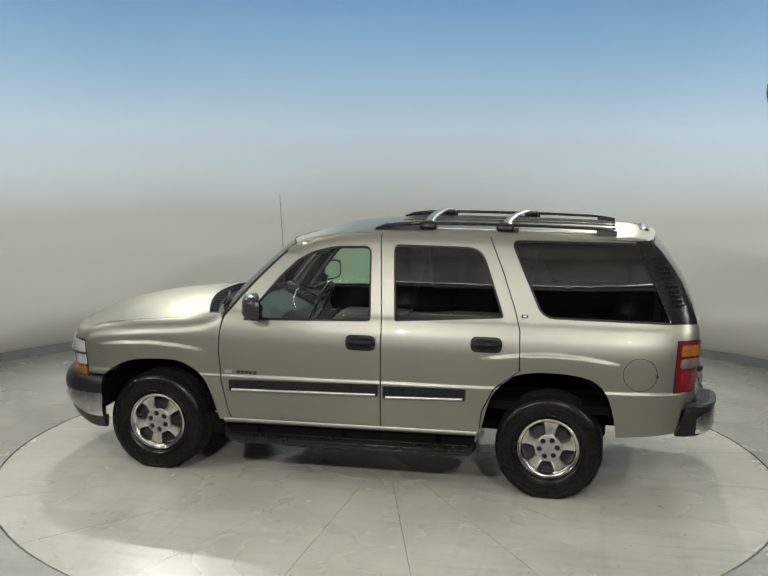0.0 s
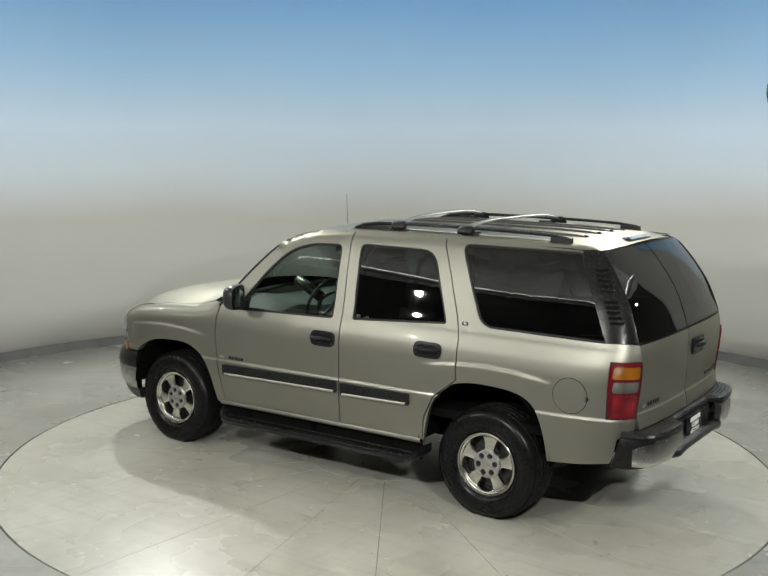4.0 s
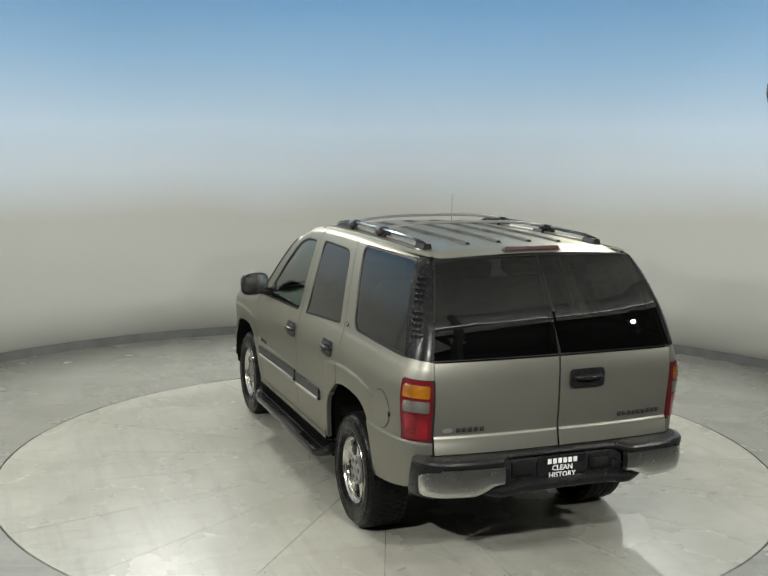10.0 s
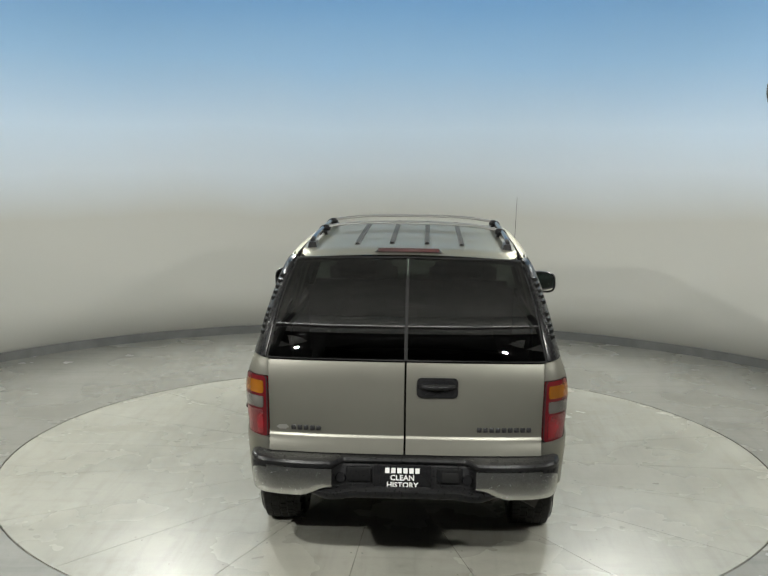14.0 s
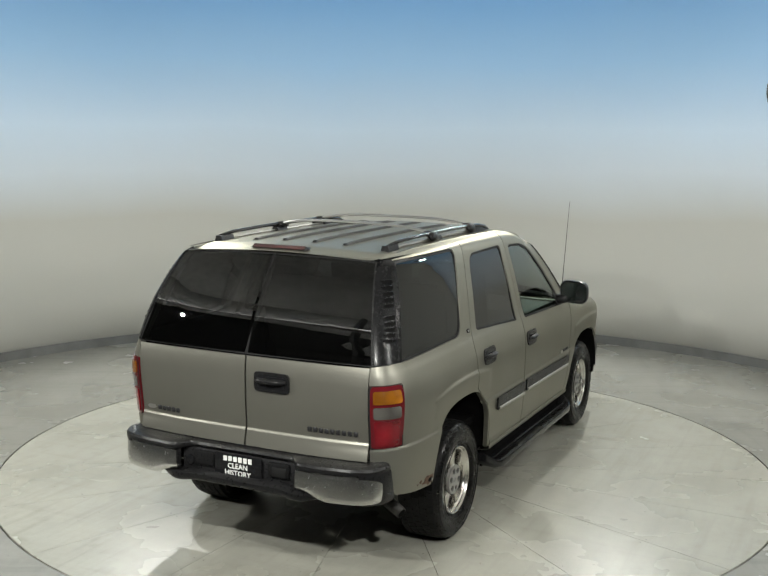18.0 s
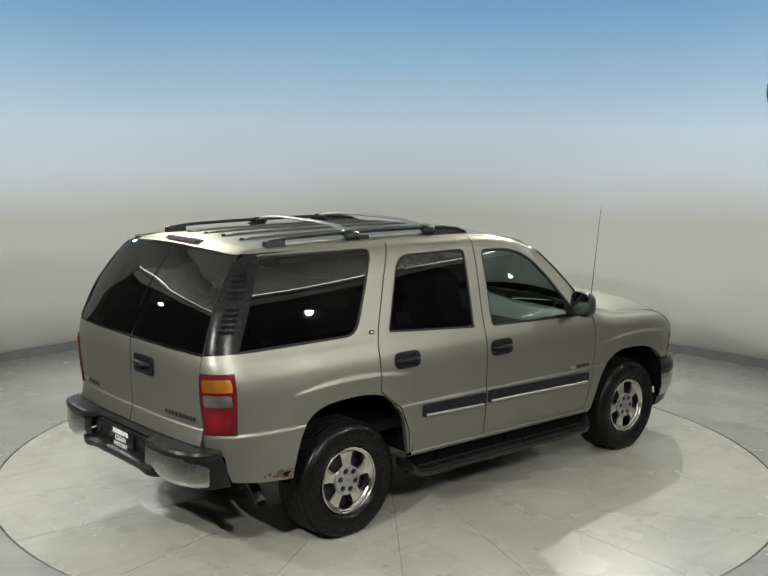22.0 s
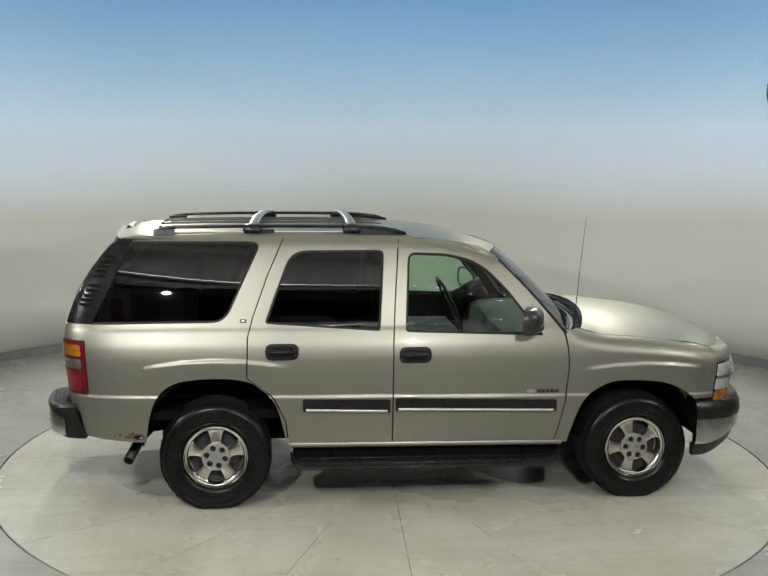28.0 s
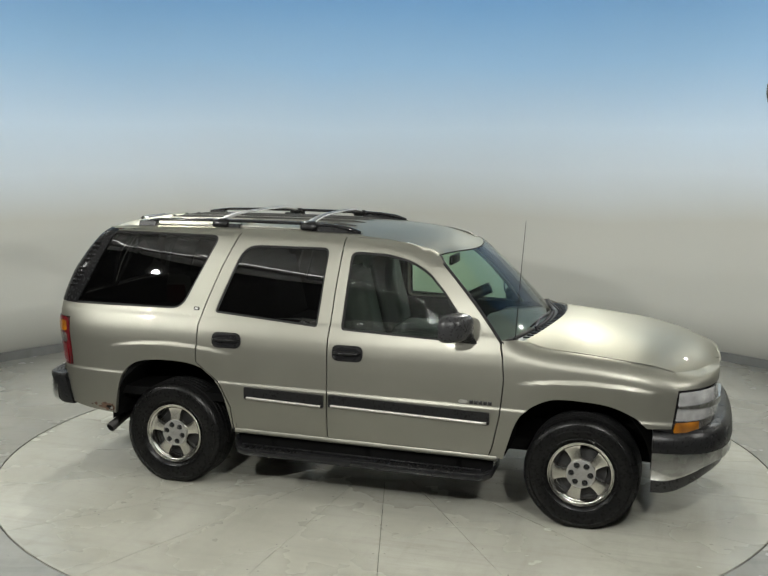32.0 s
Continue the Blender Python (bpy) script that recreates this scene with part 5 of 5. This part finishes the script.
for x_left, x_right in ((-0.375, -0.362), (-0.935, -1.050)):
    bar = new("cross_bar")
    bar.parent = car
    bar.matrix_basis = Matrix.Translation((0, OY, 0))
    bm = bmesh.new()
    rows = []
    for i in range(21):
        y = -0.605 + 1.21 * i / 20
        z = 1.916 + 0.041 * (1 - abs(y / 0.605) ** 3.4)
        x = x_right + (x_left - x_right) * (y + 0.605) / 1.21
        rows.append([bm.verts.new((x + d, y, z + q)) for d, q in ((-0.034, -0.004), (-0.026, 0.006), (0.0, 0.010), (0.026, 0.006), (0.034, -0.004), (0.0, -0.010))])
    for a, b in zip(rows, rows[1:]):
        for k in range(6):
            bm.faces.new((a[k], a[(k + 1) % 6], b[(k + 1) % 6], b[k]))
    bmesh.ops.recalc_face_normals(bm, faces=bm.faces[:])
    part("bar", bm, BARGREY, bar, "grey arched cross bar")
    for s, x in ((1, x_left), (-1, x_right)):
        bm = bmesh.new()
        rows = []
        for d, w, q in ((0.640, 0.056, 1.900), (0.632, 0.070, 1.918), (0.612, 0.066, 1.930), (0.585, 0.056, 1.934), (0.560, 0.044, 1.928)):
            rows.append([bm.verts.new((x - w, s * d, q - 0.035)), bm.verts.new((x - w * 0.8, s * d, q)), bm.verts.new((x + w * 0.8, s * d, q)), bm.verts.new((x + w, s * d, q - 0.035))])
        for a, b in zip(rows, rows[1:]):
            for k in range(4):
                bm.faces.new((a[k], a[(k + 1) % 4], b[(k + 1) % 4], b[k]))
        bm.faces.new(rows[0])
        bm.faces.new(rows[-1])
        bmesh.ops.recalc_face_normals(bm, faces=bm.faces[:])
        bmesh.ops.bevel(bm, geom=bm.edges[:], offset=0.006, segments=2, affect="EDGES")
        part("bar_end", bm, BLACK, bar, "black end bracket")

for y in (-0.32, -0.107, 0.107, 0.32):
    bm = bmesh.new()
    rows = []
    for x in span(-1.72, -0.10, 0.1):
        z = ROOFLINE(x) - 0.034 * (y / ROOF_Y) ** 2
        h = 0.013 * min(1.0, (x + 1.74) / 0.1, (-0.08 - x) / 0.1)
        rows.append([bm.verts.new((x, y + d, z + q * h)) for d, q in ((-0.017, -0.1), (-0.012, 1), (0.012, 1), (0.017, -0.1))])
    for a, b in zip(rows, rows[1:]):
        for k in range(3):
            bm.faces.new((a[k], a[k + 1], b[k + 1], b[k]))
    bmesh.ops.recalc_face_normals(bm, faces=bm.faces[:])
    soft_part("roof_slat", bm, SLATGREY, car, "dark roof skid strip")
    bm = bmesh.new()
    lathe(bm, [(0.016, -0.004), (0.014, 0.012), (0.001, 0.014)], (-1.70, y, ROOFLINE(-1.70) - 0.034 * (y / ROOF_Y) ** 2), 10, "z")
    part("slat_end", bm, BLACK, car)

# high brake light
bm = bmesh.new()
rows = []
for i in range(17):
    y = -0.20 + 0.40 * i / 16
    x = back(y, 1.852) + 0.055
    z = ROOFLINE(x) - 0.016
    e = min(1.0, (0.202 - abs(y)) / 0.03)
    rows.append([bm.verts.new((x + d, y, z + q * e)) for d, q in ((0.06, -0.003), (0.03, 0.020), (-0.012, 0.022), (-0.030, 0.004))])
for a, b in zip(rows, rows[1:]):
    for k in range(3):
        bm.faces.new((a[k], a[k + 1], b[k + 1], b[k]))
bmesh.ops.recalc_face_normals(bm, faces=bm.faces[:])
high = soft_part("high_brake_light", bm, GREYPLASTIC, car, "red high brake light at the roof edge")
bm = bmesh.new()
rows = []
for i in range(17):
    y = -0.18 + 0.36 * i / 16
    x = back(y, 1.852) + 0.055
    z = ROOFLINE(x) - 0.016
    rows.append([bm.verts.new((x + d, y, z + q)) for d, q in ((-0.010, 0.0235), (-0.034, 0.006))])
for a, b in zip(rows, rows[1:]):
    bm.faces.new((a[0], a[1], b[1], b[0]))
part("red_lens", bm, DARKRED, high)

# rear handle and nameplates on the cargo doors
cargo = [o for o in car.children if o.name.startswith("cargo_door")]
left_cargo, right_cargo = cargo
cup = panel("cargo_handle", [rounded([(-0.066, 1.084), (-0.066, 1.200), (-0.298, 1.200), (-0.298, 1.084)], 0.03)], on_back, BLACK, right_cargo, "black cargo door handle", span(-0.3, -0.06, 0.03), span(1.08, 1.2, 0.03), 0.01, 0.012, True)
panel("handle_recess", [rounded([(-0.088, 1.100), (-0.088, 1.184), (-0.276, 1.184), (-0.276, 1.100)], 0.025)], on_back, GLOSSBLACK, cup, "", span(-0.3, -0.06, 0.03), [], 0.0, 0.014, True)
bm = bmesh.new()
tube(bm, [(back(y, 1.15) - q, y, 1.152) for y, q in ((-0.085, 0.014), (-0.12, 0.034), (-0.18, 0.038), (-0.24, 0.034), (-0.28, 0.014))], [0.014, 0.021, 0.023, 0.021, 0.014], 8, 0.8)
part("grip", bm, BLACK, cup)
for door, y0, y1, count, z in ((left_cargo, 0.655, 0.475, 5, 0.888), (right_cargo, -0.405, -0.722, 9, 0.898)):
    if count == 5:
        bm = bmesh.new()
        ring = [bm.verts.new((back(0.7, z) - 0.006, 0.700 + dy, z + dz)) for dy, dz in ((-0.036, 0), (-0.02, 0.013), (0.02, 0.013), (0.036, 0), (0.02, -0.013), (-0.02, -0.013))]
        bm.faces.new(ring)
        part("emblem_shape", bm, BRIGHT, door, "", False)
    for k in range(count):
        w = (y1 - y0) / count
        a, b = sorted((y0 + k * w + 0.12 * w, y0 + (k + 1) * w - 0.12 * w))
        bm = bmesh.new()
        xx = back((a + b) / 2, z)
        box(bm, xx - 0.008, xx - 0.001, a, b, z - 0.014, z + 0.014, 0.003, 1)
        part("letter_bar", bm, GREYPLASTIC, door)

# fuel flap on the left side
fn = wrap(1)
circ = [(-1.911 + 0.116 * math.cos(a), 0.944 + 0.116 * math.sin(a)) for a in [2 * math.pi * k / 40 for k in range(40)]]
flap = panel("fuel_flap", [inset(circ, 0.0042)], fn, PAINT, SIDES[1][3], "round painted fuel flap", span(-2.05, -1.75, 0.04), span(0.82, 1.08, 0.04), 0.004, 0.004, True)
panel("flap_gap", [circ, inset(circ, 0.004)], fn, SEAL, SIDES[1][3], "", [], [], 0.0, 0.0015, True, True)
bm = bmesh.new()
p = fn(-2.018, 0.935)
tube(bm, [p + Vector((0, 0.003, 0.012)), p + Vector((-0.012, 0.003, 0)), p + Vector((0, 0.003, -0.012))], 0.007, 6)
part("flap_notch", bm, SEAL, flap)

# rust at the right rear corner, and the exhaust below
rng = random.Random(4)


def ragged(u, z, wide, high, n=22):
    """A torn outline round a point of the body side."""
    return [(u + wide * (0.62 + 0.6 * rng.random()) * math.cos(a), z + high * (0.62 + 0.6 * rng.random()) * math.sin(a)) for a in [2 * math.pi * k / n for k in range(n)]]


rust = panel("rust_patch", [ragged(-1.825, 0.536, 0.066, 0.030)], wrap(-1), RUST, SIDES[-1][3], "brown rust patch with a torn hole", [], [], 0.002, 0.003, False)
# no cut-out: the shade inside the torn hole is a flat dark patch
panel("hole_shade", [ragged(-1.812, 0.534, 0.034, 0.016)], wrap(-1), DARK, rust, "", [], [], 0.0, 0.005, False)
panel("torn_flake", [ragged(-1.792, 0.528, 0.015, 0.011, 9)], wrap(-1), DULL, rust, "bent bare metal flake", [], [], 0.002, 0.010, False)
for u, z, w in ((-1.93, 0.548, 0.016), (-1.90, 0.530, 0.010), (-1.965, 0.540, 0.008)):
    panel("rust_spot", [ragged(u, z, w, w * 0.7, 12)], wrap(-1), RUST, rust, "", [], [], 0.001, 0.002, False)
bm = bmesh.new()
tube(bm, [(-1.62, -0.42, 0.47), (-1.78, -0.46, 0.46), (-1.84, -0.58, 0.42), (-1.87, -0.70, 0.375), (-1.90, -0.81, 0.325)], 0.036, 16)
exhaust = part("exhaust_pipe", bm, PIPE, car, "dull metal exhaust pipe")
# dark disc over the capped pipe end, painting in the shade within
bm = bmesh.new()
lathe(bm, [(0.030, 0.0), (0.001, 0.001)], (0, 0, 0), 16, "z")
ob = part("pipe_end_shade", bm, DARK, exhaust, smooth=False)
ob.matrix_basis = look(Vector((-1.9, -0.8115, 0.3235)), Vector((-1.87, -0.70, 0.375)))

# ---------------------------------------------------------------- cabin
cabin = new("cabin")
cabin.parent = car
cabin.matrix_basis = Matrix.Translation((0, OY, 0))
bm = bmesh.new()
box(bm, -2.15, 1.1, -0.86, 0.86, 0.62, 0.68)
part("cabin_floor", bm, DARK, cabin, smooth=False)
for s in (1, -1):
    bm = bmesh.new()
    box(bm, -0.75, 1.02, *sorted((s * 0.845, s * 0.865)), 0.66, 1.20)
    part("door_card", bm, DARK, cabin, smooth=False)


def seat(x, y, w, back_h=0.62, head=True):
    bm = bmesh.new()
    box(bm, x - 0.02, x + 0.50, y - w / 2, y + w / 2, 0.92, 1.06, 0.05, 3)
    r = bmesh.ops.create_cube(bm, size=1.0)
    m = Matrix.Translation((x - 0.10, y, 1.0 + back_h / 2)) @ Matrix.Rotation(radians(-14), 4, "Y") @ Matrix.Diagonal((0.14, w, back_h, 1))
    bmesh.ops.transform(bm, matrix=m, verts=r["verts"])
    bmesh.ops.bevel(bm, geom=list({e for v in r["verts"] for e in v.link_edges}), offset=0.05, segments=3, affect="EDGES")
    st = part("seat", bm, SEAT, cabin, "grey cloth seat")
    if head:
        for dy in ((0,) if w < 0.7 else (-0.36, 0.36)):
            bm = bmesh.new()
            box(bm, x - 0.27, x - 0.17, y + dy - 0.13, y + dy + 0.13, 1.0 + back_h + 0.02, 1.0 + back_h + 0.18, 0.045, 3)
            part("headrest", bm, SEAT, st)


for y in (0.38, -0.38):
    seat(0.05, y, 0.52, 0.60)
seat(-0.88, 0, 1.40, 0.58)
bm = bmesh.new()
rows = []
for y in span(-0.84, 0.84, 0.12):
    hump = 0.05 * math.exp(-((y - 0.38) / 0.22) ** 2)
    q = 0.10 * (1 - (y / 0.84) ** 2)
    rows.append([bm.verts.new((x + (q if x > 0.8 else 0), y, z + (hump if z > 1.1 else 0))) for x, z in ((0.74, 0.70), (0.72, 1.00), (0.77, 1.12), (0.84, 1.155), (1.13, 1.175), (1.15, 0.8))])
for a, b in zip(rows, rows[1:]):
    for k in range(5):
        bm.faces.new((a[k], a[k + 1], b[k + 1], b[k]))
bmesh.ops.recalc_face_normals(bm, faces=bm.faces[:])
soft_part("dashboard", bm, DASH, cabin, "dark grey dashboard")
bm = bmesh.new()
ring = []
c, tilt = Vector((0.50, 0.38, 1.245)), Matrix.Rotation(radians(-26), 3, "Y")
tube(bm, [c + tilt @ Vector((0, 0.185 * math.cos(a), 0.185 * math.sin(a))) for a in [2 * math.pi * k / 36 for k in range(37)]], 0.014, 8)
wheel_ob = part("steering_wheel", bm, BLACK, cabin, "dark steering wheel")
for a in (20, 160, 270):
    bm = bmesh.new()
    tube(bm, [c + tilt @ Vector((0.03, 0, 0)), c + tilt @ Vector((0.0, 0.18 * math.cos(radians(a)), 0.18 * math.sin(radians(a))))], [0.03, 0.012], 6, 0.6)
    part("wheel_spoke", bm, BLACK, wheel_ob)
bm = bmesh.new()
tube(bm, [c + tilt @ Vector((0.02, 0, 0)), c + tilt @ Vector((0.30, 0, 0))], 0.045, 10)
part("steering_column", bm, BLACK, wheel_ob)
bm = bmesh.new()
box(bm, 0.55, 0.58, -0.13, 0.13, 1.60, 1.67, 0.012)
part("cabin_mirror", bm, BLACK, cabin, "dark inside mirror")
bm = bmesh.new()
grid(bm, lambda u, v: Vector((-1.9 + 2.42 * u, -0.64 + 1.28 * v, ROOFLINE(-1.9 + 2.42 * u) - 0.065 - 0.03 * (2 * v - 1) ** 2)), 16, 6)
part("headliner", bm, SEAT, cabin, "grey headliner")


# ---------------------------------------------------------------- what moves
def motions():
    rows = [(t, pose(0, 0, 0, 0, 0, TURN_START + TURN_RATE * t)) for t in range(0, 33)]
    walk(turntable, rows)
    walk(car, rows)


motions()
